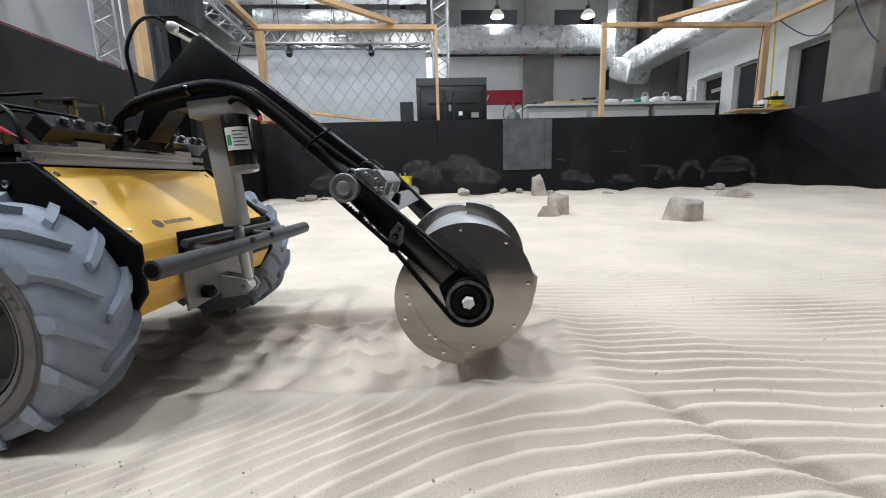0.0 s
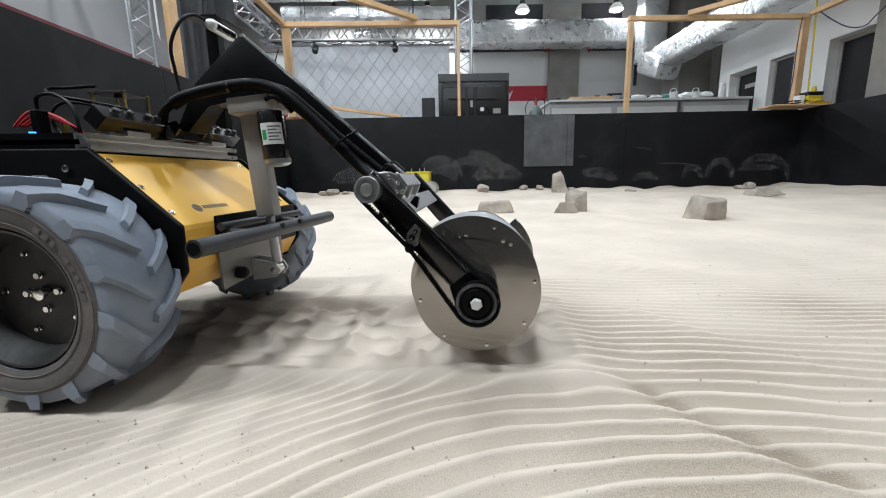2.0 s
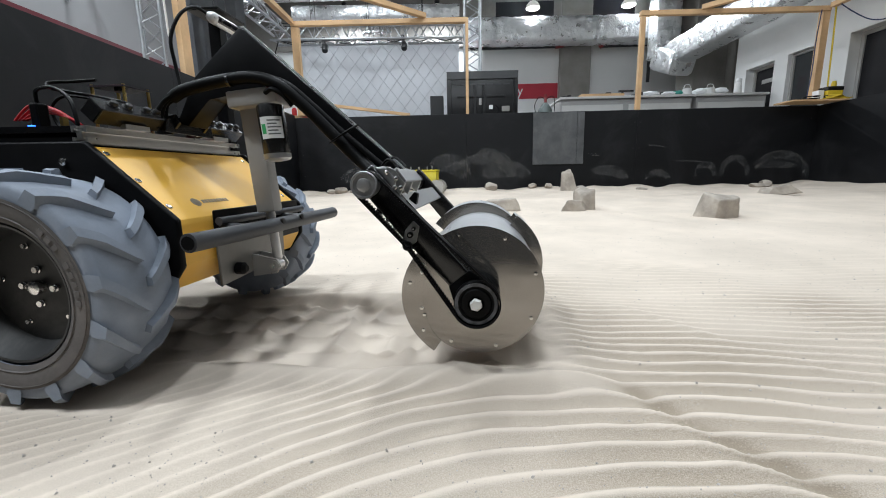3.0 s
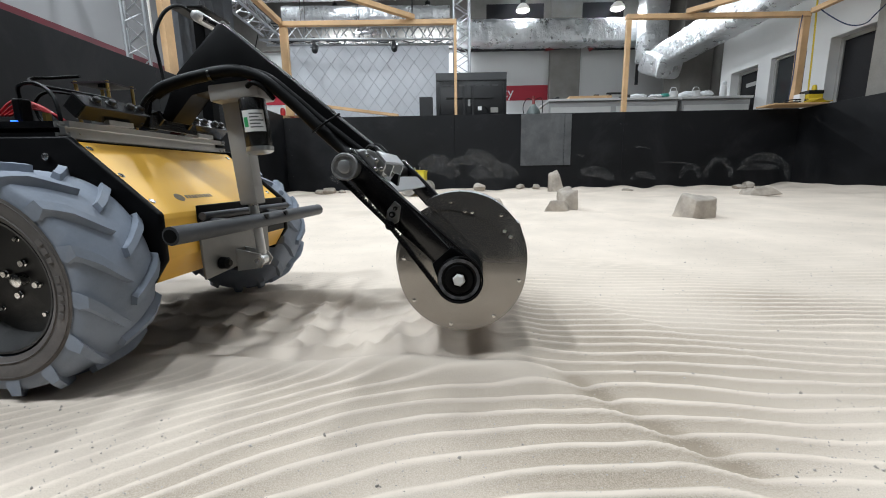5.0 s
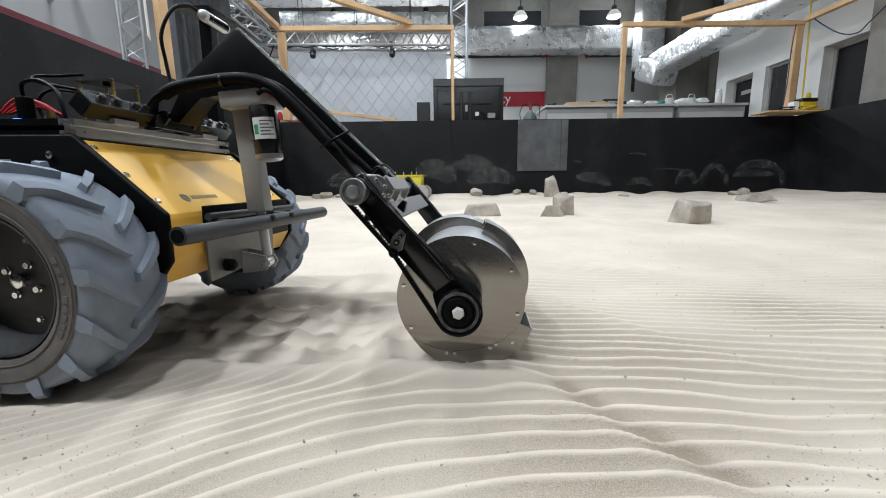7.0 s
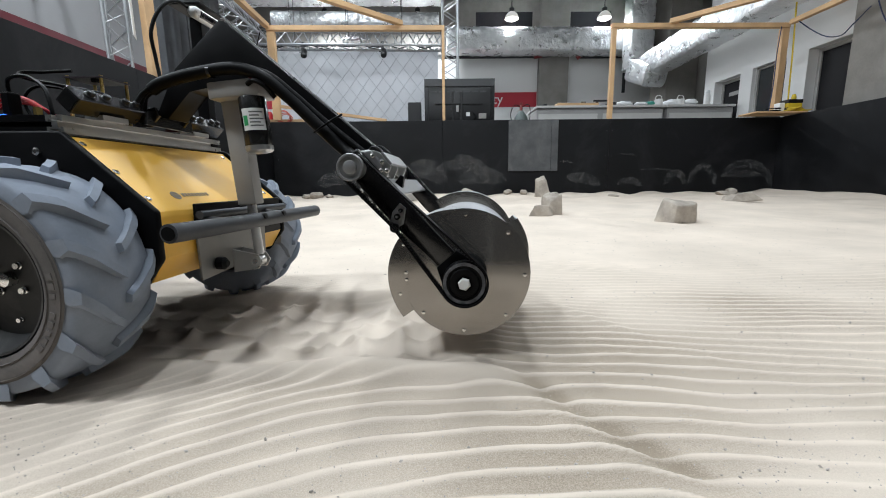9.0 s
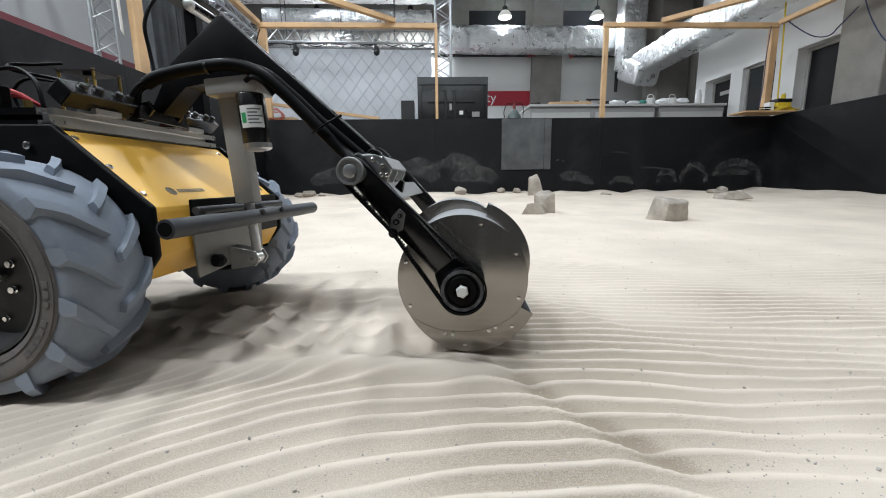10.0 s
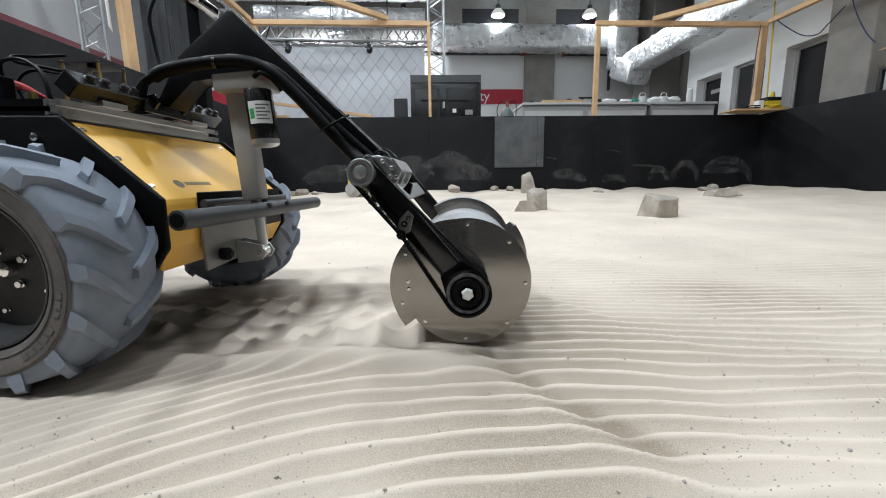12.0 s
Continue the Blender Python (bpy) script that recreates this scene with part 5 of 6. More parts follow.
# ---- rocks on the sand ----
def rock(name, x, y, w, d, h, label, seed, cuts=7, turn=0.0, sink=0.15, lean=0.0, sub=3):
    """A broken stone: a lump with flat faces cut off, then worn."""
    rng = random.Random(seed)
    bm = bmesh.new()
    bmesh.ops.create_icosphere(bm, subdivisions=sub, radius=1.0)
    planes = []
    for _ in range(cuts):
        v = Vector((rng.uniform(-1, 1), rng.uniform(-1, 1), rng.uniform(-0.5, 1))).normalized()
        planes.append((v, rng.uniform(0.5, 0.78)))
    for v in bm.verts:
        for n, k in planes:
            over = v.co.dot(n) - k
            if over > 0:
                v.co -= n * over
        v.co += v.co.normalized() * (0.05 * noise.noise(v.co * 2.5 + Vector((seed, 0, 0))) + 0.025 * noise.noise(v.co * 7 + Vector((seed, 3, 0))))
    lo = [min(v.co[i] for v in bm.verts) for i in range(3)]
    hi = [max(v.co[i] for v in bm.verts) for i in range(3)]
    for v in bm.verts:
        p = [(v.co[i] - lo[i]) / (hi[i] - lo[i]) for i in range(3)]
        v.co = ((p[0] - 0.5) * w + lean * (p[2] - 0.5) * h, (p[1] - 0.5) * d, (p[2] - sink) * h / (1 - sink))
    ob = part(name, bm, M_rock, smooth=28, m=pose(x, y, sand_height(x, y), 0, 0, turn))
    return tagged(ob, label, "rock", group="rocks on the sand")


def block_rock(x, y, w, d, h, label, seed, turn=0.0, taper=0.8, jitter=0.2, lean=0.0):
    """An angular block with worn edges, sunk a little into the sand."""
    rng = random.Random(seed)
    bm = bmesh.new()
    bmesh.ops.create_cube(bm, size=1.0)
    for v in bm.verts:
        k = taper if v.co.z > 0 else 1.0
        v.co = ((v.co.x * k + lean * (v.co.z + 0.5) + rng.uniform(-jitter, jitter)) * w, (v.co.y * k + rng.uniform(-jitter, jitter)) * d, (v.co.z + 0.36 + (rng.uniform(-jitter, jitter) if v.co.z > 0 else 0)) * h * 1.16)
    bm.transform(pose(0, 0, 0, rng.uniform(-9, 9), rng.uniform(-9, 9), 0))
    bmesh.ops.bevel(bm, geom=bm.edges[:], offset=0.12 * min(w, d, h), segments=2, affect="EDGES", profile=0.5)
    bmesh.ops.triangulate(bm, faces=bm.faces[:])
    bmesh.ops.subdivide_edges(bm, edges=bm.edges[:], cuts=4, use_grid_fill=True)
    s = min(w, d, h)
    for v in bm.verts:
        q = v.co / s
        v.co += Vector((noise.noise(q * 1.6 + Vector((seed, 0, 0))), noise.noise(q * 1.6 + Vector((0, seed, 0))), noise.noise(q * 1.6 + Vector((0, 0, seed))))) * 0.07 * s
        v.co += v.co.normalized() * (0.04 * s * noise.noise(q * 4.5 + Vector((seed, 0, 0))) - 0.05 * s * max(0.0, noise.noise(q * 2.6 + Vector((0, seed, 5))) - 0.1))
    ob = part("rock", bm, M_rock, smooth=35, m=pose(x, y, sand_height(x, y), 0, 0, turn))
    return tagged(ob, label, "rock", group="rocks on the sand")


block_rock(1.69, 2.70, 0.24, 0.2, 0.15, "large pale grey angular rock half buried in sand", 6, 14, 0.72, 0.16, -0.03)
block_rock(1.44, 5.18, 0.19, 0.15, 0.25, "tall upright grey stone standing in sand", 8, 0, 0.6, 0.14, 0.03)
block_rock(1.62, 5.28, 0.12, 0.1, 0.07, "small grey stone beside the upright stone", 12, 30, 0.7)
block_rock(1.00, 3.26, 0.16, 0.2, 0.15, "grey broken slab leaning on another stone", 21, 12, 0.65, 0.2, -0.2)
block_rock(0.88, 3.15, 0.19, 0.10, 0.075, "flat grey stone lying on sand", 25, -12, 0.85, 0.2)
block_rock(0.33, 3.28, 0.27, 0.11, 0.095, "long flat grey stone lying on sand", 31, 4, 0.9, 0.12)
block_rock(3.27, 4.18, 0.30, 0.18, 0.09, "low pale stone lying on sand", 44, -8, 0.6, 0.15)
for i, (px, py, pw, ph) in enumerate(((-1.78, 5.62, 0.13, 0.06), (-1.66, 5.66, 0.2, 0.09), (-1.45, 5.6, 0.14, 0.05), (0.47, 5.55, 0.20, 0.11), (1.05, 5.62, 0.12, 0.07), (1.27, 5.62, 0.12, 0.07), (4.12, 5.45, 0.17, 0.09), (3.95, 5.40, 0.2, 0.06), (2.42, 5.3, 0.14, 0.04))):
    rock("rock", px, py, pw, pw * 0.8, ph, "small rounded grey stone by the black wall", 60 + i, 5, i * 40, 0.2, 0, 2)


# ---- small yellow rover by the wall ----
def small_rover():
    gx, gy = -0.52, 5.12
    gz = sand_height(gx, gy)
    root = empty("small_rover", pose(gx, gy, gz, 0, 0, -3), "small yellow rover with grey ribbed wheels on the sand", "rover")
    part("tray", box(-0.34, 0.27, -0.2, 0.2, 0.13, 0.285, 0.008), M_yellowrover, root, "dusty yellow plastic tray", smooth=40)
    part("rim", box(-0.35, 0.28, -0.21, 0.21, 0.285, 0.302, 0.004), M_yellowrover, root)
    for x in (-0.30, -0.2, -0.1, -0.04, 0.06, 0.16, 0.22):
        part("pin", rod((x, -0.19, 0.302), (x, -0.19, 0.34), 0.006, 6), M_alu, root)
    part("sign", box(-0.14, 0.02, -0.203, -0.2005, 0.21, 0.262), M_black, root)
    for x in (-0.26, 0.08, 0.27):
        for y in (-0.24, 0.24):
            w = new("wheel")
            w.parent = root
            w.matrix_basis = pose(x, y, 0.085)
            part("tyre", lathe([(0.06, -0.055), (0.088, -0.055), (0.092, -0.05), (0.092, 0.05), (0.088, 0.055), (0.06, 0.055), (0.05, 0.0)], 26), M_greyprint, w, smooth=30)
            for k in range(20):
                a = 2 * math.pi * k / 20
                part("rib", box(0.091, 0.097, -0.052, 0.052, -0.004, 0.004), M_greyprint, w, m=pose(0, 0, 0, 0, math.degrees(a), 0))
            part("hub", lathe([(0.03, -0.10), (0.032, -0.06), (0.03, 0.06)], 14), M_greyprint, w, smooth=40)
        part("axle", rod((x, -0.24, 0.085), (x, 0.24, 0.085), 0.012, 8), M_alu, root)
        part("strut", rod((x, -0.1, 0.085), (x * 0.7, -0.1, 0.16), 0.01, 6), M_alu, root)


small_rover()


# ---- things behind the wall ----
def gas_cylinder():
    root = empty("gas_cylinder", pose(1.37, 6.35, -0.16), "dark green gas cylinder with a brass valve", "cylinder")
    part("bottle", lathe([(0.10, 0), (0.115, 0.02), (0.115, 1.36), (0.10, 1.44), (0.05, 1.52), (0.03, 1.54)], 24, None, None, "z"), M_greencyl, root, smooth=50)
    part("valve", lathe([(0.022, 1.535), (0.022, 1.60), (0.012, 1.62), (0.02, 1.63), (0.02, 1.66)], 12, None, None, "z"), M_redpipe, root, smooth=40)
    part("hose", tube([(0.02, 0, 1.60), (0.10, -0.02, 1.63), (0.14, 0, 1.55), (0.13, 0, 1.3)], 0.006, 6), M_rubber, root, smooth=60)
    part("hose", tube([(-0.02, 0, 1.60), (-0.10, -0.02, 1.62), (-0.16, 0, 1.5), (-0.12, 0, 1.3)], 0.006, 6), M_rubber, root, smooth=60)


M_greencyl = material("dark_green_paint", (0.07, 0.09, 0.085), 0.4, 0.1, 0.15, 8, 100, 0.05)
M_bag = material("thin_white_plastic", (0.78, 0.79, 0.80), 0.4, 0, 0.05, 20, 60, 0.3)
M_teal = material("teal_plastic", (0.03, 0.25, 0.2), 0.4, 0, 0.1, 20, 60, 0.1)
gas_cylinder()
BT = 1.642  # height of the bench tops


def lump(name, x, y, w, d, h, mat, label, category, seed):
    bm = bmesh.new()
    bmesh.ops.create_icosphere(bm, subdivisions=3, radius=1.0)
    for v in bm.verts:
        v.co += v.co.normalized() * (0.22 * noise.noise(v.co * 2.2 + Vector((seed, 0, 0))) + 0.1 * noise.noise(v.co * 5 + Vector((seed, 2, 0))))
        v.co = (v.co.x * w / 2, v.co.y * d / 2, max(0, v.co.z * 0.5 + 0.35) * h)
    return tagged(part(name, bm, mat, smooth=50, m=pose(x, y, BT)), label, category)


tagged(part("wooden_board", box(2.25, 3.0, 7.42, 7.66, BT, BT + 0.05, 0.004), M_pine), "pale pine board lying on the bench", "board")
cl = empty("clamp", pose(3.08, 7.55, BT), "small black clamp lying on the bench", "clamp")
part("jaw", box(-0.13, 0.13, -0.02, 0.02, 0.09, 0.12, 0.004), M_tv, cl)
part("stem", box(-0.08, -0.05, -0.02, 0.02, 0.0, 0.09, 0.004), M_tv, cl)
part("stem", box(-0.36, -0.27, -0.02, 0.02, 0.07, 0.09, 0.004, None), M_tv, cl)
part("foot", box(-0.38, 0.1, -0.03, 0.03, 0.0, 0.012, 0.002), M_tv, cl)
for i, (x, w, h, mat) in enumerate(((3.50, 0.34, 0.10, M_bag), (3.80, 0.30, 0.09, M_bag), (3.98, 0.22, 0.10, M_teal), (4.42, 0.32, 0.14, M_bag), (4.72, 0.28, 0.14, M_bag))):
    lump("plastic_bag", x, 7.55, w, 0.26, h, mat, "crumpled teal plastic bag on the bench" if mat is M_teal else "crumpled white plastic bag on the bench", "bag", 7 * i)
for x in (4.10, 4.50):
    part("mug", lathe([(0.07, 0), (0.075, 0.01), (0.07, 0.10), (0.066, 0.10), (0.066, 0.015), (0.01, 0.012)], 18, None, None, "z"), M_paper, m=pose(x, 7.45, BT), smooth=40)
    mug = scene.collection.objects[-1]
    tagged(mug, "white round tub on the bench", "tub")
    part("handle", tube([(-0.06, 0, 0.09), (-0.04, 0, 0.16), (0.04, 0, 0.16), (0.06, 0, 0.09)], 0.006, 6), M_paper, mug, smooth=60)
for x, w, h in ((2.02, 0.10, 0.05), (3.28, 0.12, 0.07), (3.66, 0.08, 0.06)):
    tl = empty("hand_tool", pose(x, 7.5, BT), "small dark hand tool lying on the bench", "tool", group="tools on the bench")
    part("grip", rod((-w, 0, 0.02), (0, 0, 0.022), 0.018, 10), M_tv, tl, smooth=40)
    part("head", box(0, w * 0.6, -0.02, 0.02, 0.0, h, 0.004), M_darkmetal, tl)
bo = empty("spray_bottle", pose(5.02, 7.5, BT), "white plastic bottle standing on the bench", "bottle")
part("body", lathe([(0.05, 0), (0.054, 0.01), (0.054, 0.16), (0.035, 0.2), (0.028, 0.21)], 18, None, None, "z"), M_paper, bo, smooth=50)
part("cap", lathe([(0.04, 0.205), (0.042, 0.21), (0.042, 0.25), (0.03, 0.262)], 16, None, None, "z"), M_bag, bo, smooth=50)

# yellow strap and gear on the corner board
gear = empty("ratchet_strap", pose(5.02, 5.62, 1.195), "yellow webbing strap folded on the pine board", "strap")
bm = bmesh.new()
for k in range(5):
    own = box(-0.17 + 0.02 * k, 0.17 - 0.012 * k, -0.07, 0.07, 0.006 + 0.012 * k, 0.014 + 0.012 * k, 0.002)
    own.transform(pose(0, 0, 0, 3 * k - 6, 2 * k - 4, 9 * k))
    merge(own, bm)
part("webbing", bm, M_yellowstrap, gear)
part("hanging_strap", tube([(0.06, 0.20, 0.03), (0.05, 0.2, 0.3), (0.03, 0.2, 0.9), (0.0, 0.2, 1.6), (0.0, 0.2, 2.6)], 0.011, 6), M_yellowstrap, gear, smooth=60)
sensor = empty("sensor_box", pose(5.06, 5.76, 1.195), "black and yellow sensor box on the pine board", "sensor")
part("base", box(-0.11, 0.11, -0.09, 0.09, 0.0, 0.08, 0.006), M_tv, sensor)
part("band", box(-0.10, 0.10, -0.085, 0.085, 0.082, 0.14, 0.006), M_yellowstrap, sensor, "yellow housing")
part("lid", box(-0.105, 0.105, -0.088, 0.088, 0.142, 0.19, 0.006), M_tv, sensor)
part("knob", lathe([(0.03, 0.19), (0.03, 0.23), (0.02, 0.27)], 14, None, pose(0.04, 0, 0), "z"), M_yellowstrap, sensor, smooth=40)
part("side_pack", box(-0.19, -0.115, -0.05, 0.05, 0.0, 0.15, 0.005), M_paper, sensor)
cb = empty("power_cable", pose(0, 0, 0), "dark blue cable hanging from the timber frame", "cable")
part("drop", tube([(4.82, 5.78, 2.36), (4.80, 5.78, 2.0), (4.80, 5.78, 1.6), (4.76, 5.76, 1.23)], 0.007, 6), M_blue, cb, smooth=60)
part("swag", tube([(4.95, 5.72, 2.44), (5.03, 5.6, 2.28), (5.14, 5.45, 2.12), (5.2, 5.3, 2.08), (5.22, 5.2, 2.16), (5.22, 5.0, 2.3)], 0.007, 6), M_blue, cb, smooth=60)
part("swag", tube([(5.20, 5.0, 2.6), (5.2, 4.86, 2.2), (5.2, 4.7, 1.9), (5.2, 4.58, 1.75)], 0.007, 6), M_blue, cb, smooth=60)
part("coil", tube([(4.70 + 0.10 * math.cos(k * 0.7), 5.62 + 0.07 * math.sin(k * 0.7), 1.199 + 0.003 * k) for k in range(20)], 0.007, 6), M_rubber, cb, smooth=60)
rack = empty("shelf_rack", pose(5.25, 4.1, -0.16), "dark metal shelf rack with a cardboard box on it", "rack")
for z in (0.4, 1.0, 1.60):
    part("shelf", box(0.0, 0.26, -0.5, 0.44, z, z + 0.03, 0.003), M_tv, rack)
for yy in (-0.5, 0.40):
    part("upright", box(0.0, 0.04, yy, yy + 0.04, 0, 1.6, 0.003), M_tv, rack)
crate = empty("cardboard_box", pose(5.38, 4.33, 1.47), "open brown cardboard box on the shelf rack", "box")
part("carton", box(-0.12, 0.12, -0.2, 0.16, 0, 0.22, 0.003), M_cardboard, crate)
flap = box(-0.12, 0.0, -0.2, 0.16, 0, 0.006, 0.001)
flap.transform(pose(-0.12, 0, 0.22, 0, -28, 0) @ pose(0.0, 0, 0) @ Matrix.Diagonal((-1, 1, 1, 1)) @ pose(0.12, 0, 0))
part("flap", flap, M_cardboard, crate)

# behind the side wall: grey curtain, paper sheet, side beams
M_greycurtain = material("grey_heavy_curtain", (0.13, 0.135, 0.145), 0.85, 0, 0.25, 3, 60, 0.2, depth=0.004)


def grey_curtain():
    bm = bmesh.new()
    n = 70
    rows = []
    for k in range(n + 1):
        y = 4.72 + 1.4 * k / n
        x = -3.0 + 0.06 * math.sin(k * 0.9) + 0.03 * math.sin(k * 2.3)
        rows.append([bm.verts.new((x, y, z)) for z in (-0.16, 1.5, 3.2)])
    for a, b in zip(rows, rows[1:]):
        for j in (0, 1):
            bm.faces.new((a[j], b[j], b[j + 1], a[j + 1]))
    bmesh.ops.solidify(bm, geom=bm.faces[:], thickness=0.008)
    root = empty("grey_curtain", pose(0, 0, 0), "heavy dark grey curtain hanging behind the side wall", "curtain")
    part("cloth", bm, M_greycurtain, root, smooth=60)
    part("curtain_rail", rod((-3.0, 4.6, 3.22), (-3.0, 6.2, 3.22), 0.025, 10), M_galv, root, smooth=40)
    for yy in (4.65, 6.15):
        part("hanger", rod((-3.0, yy, 3.22), (-3.0, yy, 5.6), 0.012, 8), M_galv, root)


grey_curtain()
sheet = box(-0.002, 0.002, -0.10, 0.10, 0, 0.34, 0)
sheet.transform(pose(0, 0, 0, 4, 0, 30))
tagged(part("paper_sheet", sheet, M_paper, m=pose(-2.46, 3.60, 1.53)), "white paper sheet taped to the truss tower", "paper")
arms = empty("wall_bracket", pose(-5.99, 6.6, 2.9), "grey steel bracket arms on the side wall", "bracket")
part("arm", bar((0, 0, 0.9), (0.55, 0.0, 0.9), 0.05, 0.05), M_galv, arms)
part("brace", bar((0, 0, 0.2), (0.5, 0.0, 0.88), 0.05, 0.05), M_galv, arms)


# ---- stage lamps on the truss, roof beams ----
def stage_lamp(x, y, z):
    root = empty("stage_lamp", pose(x, y, z), "small black stage lamp clamped under the truss", "lamp", group="stage lamps")
    part("clamp", box(-0.03, 0.03, -0.02, 0.02, -0.02, 0.16, 0.004), M_tv, root)
    part("can", lathe([(0.05, -0.06), (0.06, -0.04), (0.06, 0.08), (0.04, 0.11)], 14, None, pose(0.02, -0.03, -0.07, 55, 0, 0), "y"), M_tv, root, smooth=40)
    part("yoke", box(-0.075, 0.075, -0.012, 0.012, -0.03, -0.015, 0.002), M_tv, root)


for lx in (-2.55, -0.98):
    stage_lamp(lx, 8.38, 2.90)
for ly in (5.2,):
    stage_lamp(-3.35, ly, 2.95)
for k in range(5):
    yy = 3.2 + 2.0 * k
    b = empty("roof_beam", pose(0, yy, 5.3), "grey steel beam under the roof", "beam", group="roof beams")
    part("web", box(-6.0, 8.9, -0.01, 0.01, -0.13, 0.17), M_darkmetal, b)
    part("flange", box(-6.0, 8.9, -0.09, 0.09, -0.15, -0.132, 0.003), M_darkmetal, b)
for yy, zz in ((9.2, 4.3), (6.9, 4.0)):
    p_ = empty("conduit", pose(0, yy, zz), "thin dark conduit under the roof", "pipe", group="conduits")
    part("pipe", rod((-5.9, 0, 0), (5.4, 0, 0.05), 0.025, 10), M_darkmetal, p_, smooth=40)
    for xx in (-4.0, 0.8, 4.0):
        part("hanger", rod((xx, 0, 0), (xx, 0, 5.6 - zz), 0.006, 6), M_darkmetal, p_)


# ---- smears of sand dust on the black walls ----
def smear(x, z, rx, rz, width, a0, a1, name="dust_smear"):
    """A curved wipe mark, thin as dust."""
    bm = bmesh.new()
    n = 26
    rows = []
    for k in range(n + 1):
        a = radians(a0 + (a1 - a0) * k / n)
        w = width * (0.6 + 0.4 * math.sin(math.pi * k / n))
        rows.append([bm.verts.new(((rx + o) * math.cos(a), 0, (rz + o) * math.sin(a))) for o in (-w, -w * 0.3, w * 0.3, w)])
    for p, q in zip(rows, rows[1:]):
        for j in range(3):
            bm.faces.new((p[j], q[j], q[j + 1], p[j + 1]))
    bmesh.ops.solidify(bm, geom=bm.faces[:], thickness=0.0008)
    ob = part(name, bm, M_scuffdust, wall_n, m=pose(x, 5.797, z))
    return ob


wall_n = bpy.data.objects["wall_north"]
smear(3.53, 0.24, 0.13, 0.16, 0.05, 0, 180)
smear(3.93, 0.27, 0.18, 0.21, 0.05, -10, 190)
smear(4.55, 0.22, 0.38, 0.30, 0.06, -5, 150)
smear(4.5, 0.33, 0.28, 0.05, 0.05, 0, 180)
smear(2.85, 0.2, 0.16, 0.10, 0.05, 10, 170)
smear(0.25, 0.22, 0.55, 0.42, 0.10, 10, 85)
smear(0.35, 0.42, 0.30, 0.12, 0.08, 20, 160)
smear(-1.2, 0.15, 0.5, 0.25, 0.12, 20, 150)
smear(2.1, 0.2, 0.3, 0.15, 0.08, 10, 120)


smear(1.9, 0.55, 0.10, 0.03, 0.02, 10, 120)
smear(2.75, 0.62, 0.20, 0.06, 0.012, 30, 110)
smear(3.2, 0.40, 0.35, 0.06, 0.012, 40, 120)
smear(0.55, 0.28, 0.10, 0.30, 0.06, 30, 120)
smear(-0.15, 0.20, 0.30, 0.30, 0.14, 20, 130)
smear(0.70, 0.18, 0.35, 0.22, 0.12, 30, 150)
for jx in (-2.2, 0.10, 0.185, 2.49, 2.575, 4.9):
    for jz in (0.35, 0.65, 1.0):
        part("screw", lathe([(0.007, 0), (0.007, -0.002), (0.003, -0.003)], 10, None, pose(jx, 5.7995, jz), "y"), M_blackbolt, wall_n)


# ---- side table behind the far wall ----
M_cord = material("orange_red_cord", (0.55, 0.10, 0.06), 0.5, 0, 0.15, 20, 100, 0.1)
tbl = empty("wooden_table", pose(-2.25, 6.25, -0.16), "raw pine table behind the black wall", "table")
part("tabletop", box(-0.5, 0.35, -0.2, 0.3, 1.36, 1.40, 0.004), M_pine, tbl)
part("apron", box(-0.45, 0.30, -0.19, -0.16, 1.22, 1.36, 0.003), M_pine, tbl)
for xx in (-0.46, 0.27):
    for yy in (-0.17, 0.24):
        part("leg", box(xx, xx + 0.04, yy, yy + 0.04, 0.0, 1.36, 0.003), M_pine, tbl)
cord = empty("coiled_cord", pose(-2.18, 6.03, 1.245), "orange-red cord hanging in a coil from the table", "cord")
for k in range(4):
    part("loop", tube([(0.10 * math.cos(a * 0.7) + 0.02 * k, -0.012 * k, 0.03 + (0.09 - 0.012 * k) * math.sin(a * 0.7) - 0.01 * k) for a in range(10)], 0.006, 6), M_cord, cord, smooth=60)
for xx, mat, lab in ((-2.42, M_redwire, "small red bottle on the pine table"), (-2.30, M_blue, "small dark blue bottle on the pine table")):
    bt = empty("bottle", pose(xx, 6.18, 1.24), lab, "bottle")
    part("body", lathe([(0.035, 0), (0.038, 0.01), (0.038, 0.10), (0.02, 0.13)], 14, None, None, "z"), mat, bt, smooth=50)
    part("cap", lathe([(0.018, 0.13), (0.018, 0.16)], 12, None, None, "z"), M_paper, bt, smooth=50)


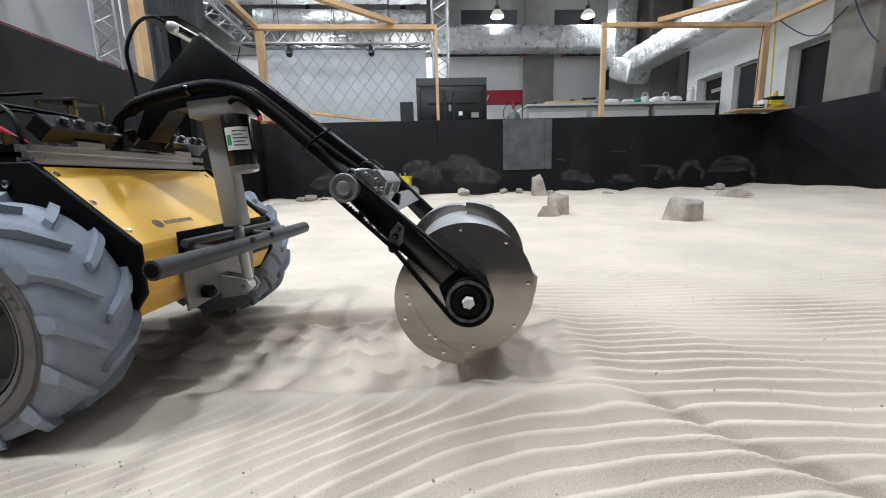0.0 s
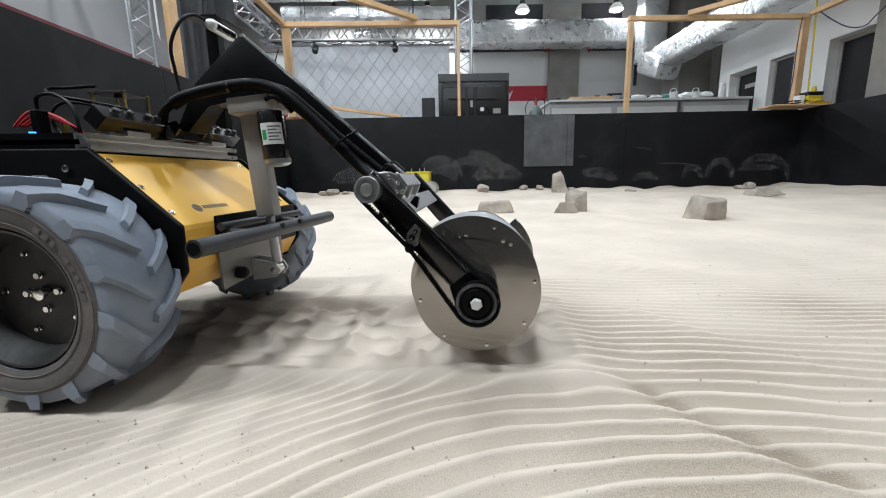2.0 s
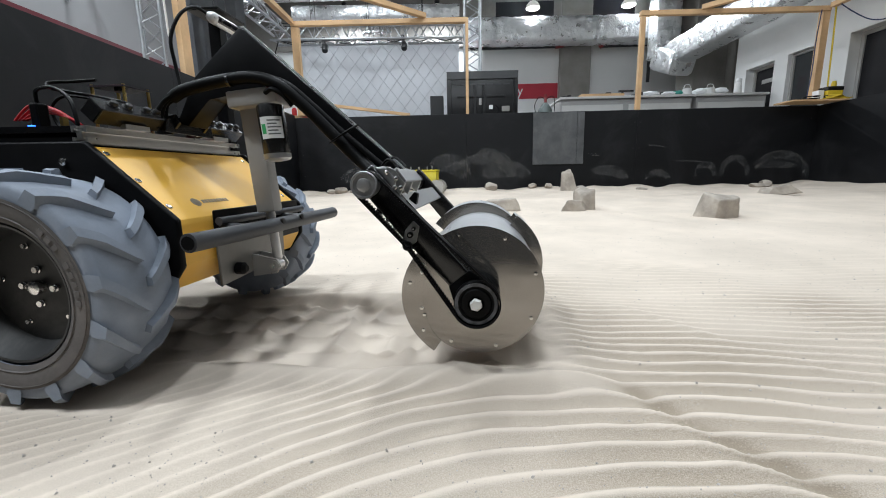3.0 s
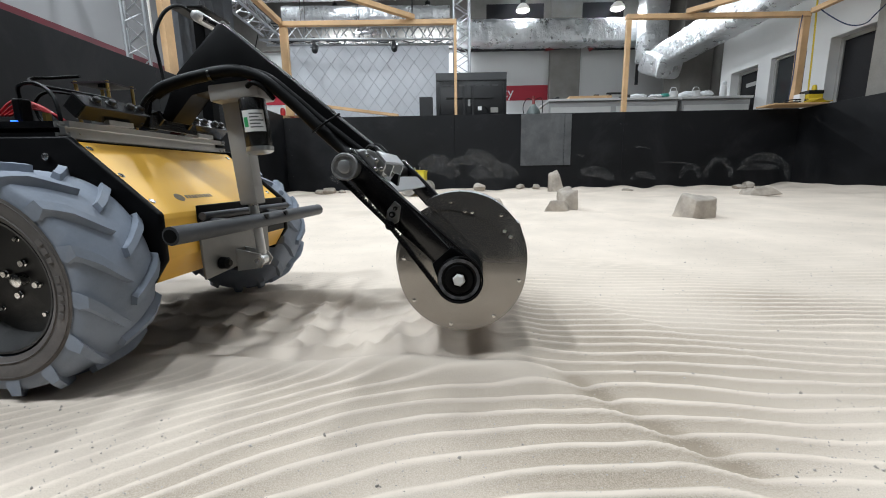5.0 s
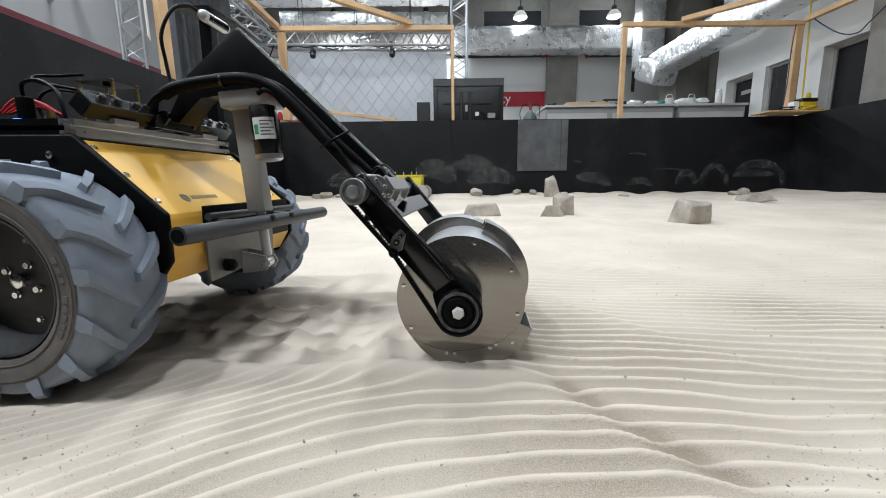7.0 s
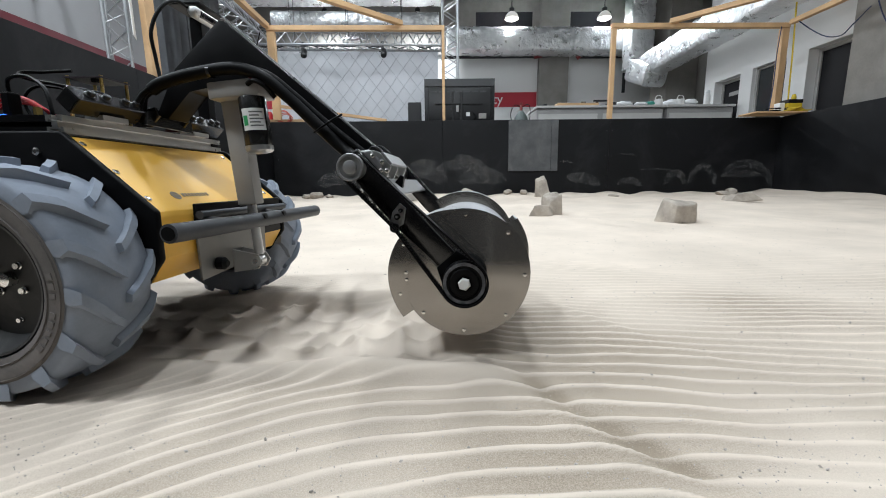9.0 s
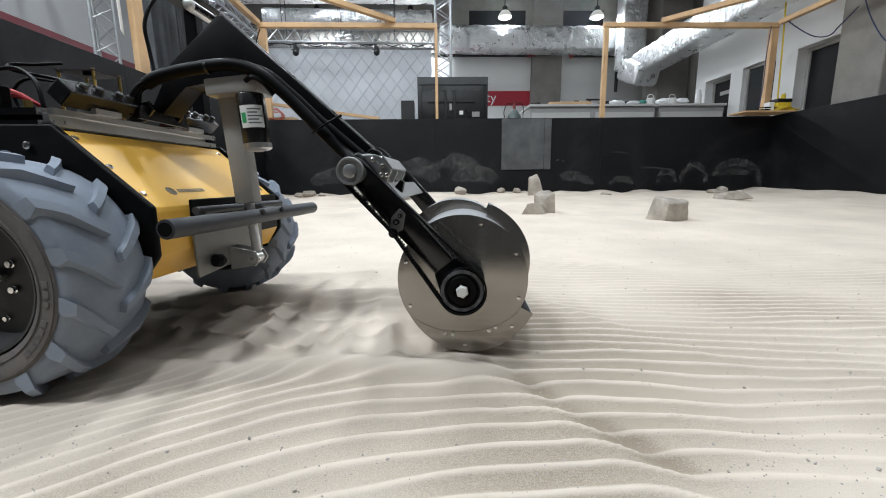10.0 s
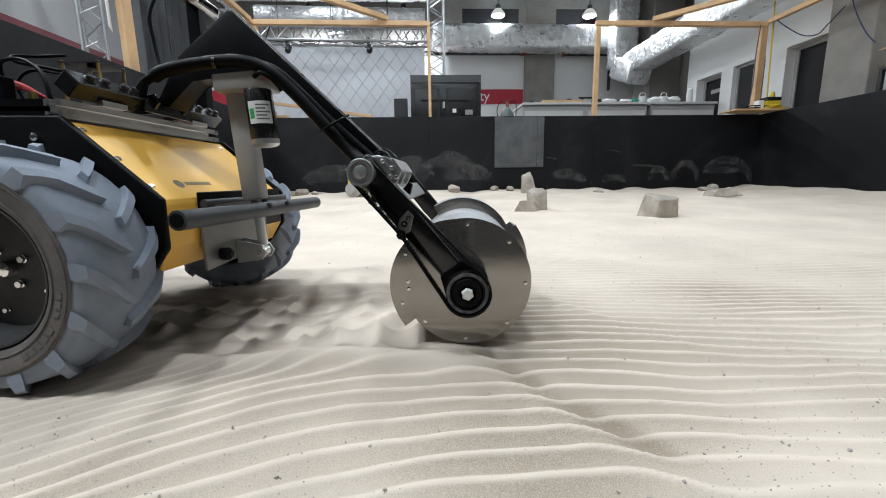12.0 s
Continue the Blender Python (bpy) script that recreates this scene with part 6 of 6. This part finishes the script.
# ---- what moves ----
def motions():
    drive = ((0, -0.1415), (0.5, -0.1325), (1, -0.121), (1.5, -0.110), (2, -0.098), (2.5, -0.0845), (3, -0.0725), (5, -0.029), (6, -0.0085), (7, 0.0085), (9, 0.044), (10, 0.064), (11, 0.083), (12, 0.1015))
    lift = ((0, 4.8), (0.5, 4.3), (1, 3.9), (1.5, 3.6), (2, 1.75), (2.5, 0.0), (3, 1.3), (3.2, 2.3), (4.0, 4.6), (4.8, 4.6), (5, 4.05), (5.5, 2.9), (6, 1.2), (6.5, 0.0), (7, 0.0), (8.0, 3.4), (8.8, 4.3), (9, 3.8), (9.5, 2.6), (10, 2.25), (10.5, 4.0), (11, 3.55), (11.5, 2.25), (12, 0.6))
    spin = ((0, 268), (0.2, 295), (0.4, 314), (0.6, 336), (0.8, 359), (1.0, 379), (1.2, 402), (1.4, 428), (1.6, 451), (1.8, 475), (2.0, 498), (2.2, 521), (2.4, 541), (2.6, 563), (2.8, 581), (3, 596), (3.2, 610), (3.6, 655), (4.4, 766), (4.8, 816), (5, 837), (5.2, 861), (5.4, 889), (5.6, 911), (5.8, 940), (6, 959), (6.2, 982), (6.4, 1004), (6.5, 1014), (6.6, 1020), (6.7, 1029), (6.8, 1041), (6.9, 1050), (7, 1059), (7.2, 1083), (8.8, 1272), (9, 1297), (9.2, 1321), (9.4, 1343), (9.6, 1371), (9.8, 1394), (10, 1415), (10.2, 1442), (10.4, 1464), (10.6, 1489), (10.8, 1513), (11, 1538), (11.2, 1560), (11.4, 1581), (11.7, 1618), (12, 1657))

    def at(rows, t):
        return float(np.interp(t, [r[0] for r in rows], [r[1] for r in rows]))

    def base(t):
        d = at(drive, t) + at(((0, -0.0049), (2.5, -0.0080), (6, -0.0054), (12, -0.001)), t)
        y = at(((0, 0.865), (2.5, 0.8602), (6, 0.8575), (12, 0.8543)), t)
        yaw = at(((0, -5.68), (2.5, -5.38), (6, -4.95), (12, -4.75)), t)
        return pose(-0.567 + d, y, -0.001, 0, 0.94, yaw)
    times = [r[0] for r in drive]
    walk(robot, [(t, base(t)) for t in times])
    for w, x, y in wheels:
        walk(w, [(t, pose(x, y, 0.168, 0, math.degrees((at(drive, t) + 0.1415) / R_WHEEL), 0)) for t in times])
    lift = [(t, a + at(((0, -0.23), (2.5, 0.33), (6, -0.6), (12, -1.0)), t)) for t, a in lift]
    lifts = [r[0] for r in lift]
    walk(arm, [(t, Matrix.Translation(PIVOT) @ pose(0, 0, 0, 0, -at(lift, t), 0)) for t in lifts])
    steps = [0.1 * i for i in range(121)]
    reach = HUB - PIVOT
    walk(drum, [(t, Matrix.Translation(PIVOT + pose(0, 0, 0, 0, -at(lift, t), 0) @ reach) @ pose(0, 0, 0, 0, -at(spin, t), 0)) for t in steps])
    foot, grip = Vector((0.200, -0.008, 0.146)), Vector((0.1715, -0.008, 0.478)) - PIVOT
    rows_a, rows_r = [], []
    for t in lifts:
        top = PIVOT + pose(0, 0, 0, 0, -at(lift, t), 0) @ grip
        d = top - foot
        turn = pose(0, 0, 0, 0, math.degrees(math.atan2(d.x, d.z)), 0)
        rows_r.append((t, Matrix.Translation(foot) @ turn))
        rows_a.append((t, Matrix.Translation(foot) @ turn @ pose(0, 0, d.length - 0.332)))
    walk(actuator, rows_a)
    walk(actuator_rod, rows_r)


motions()
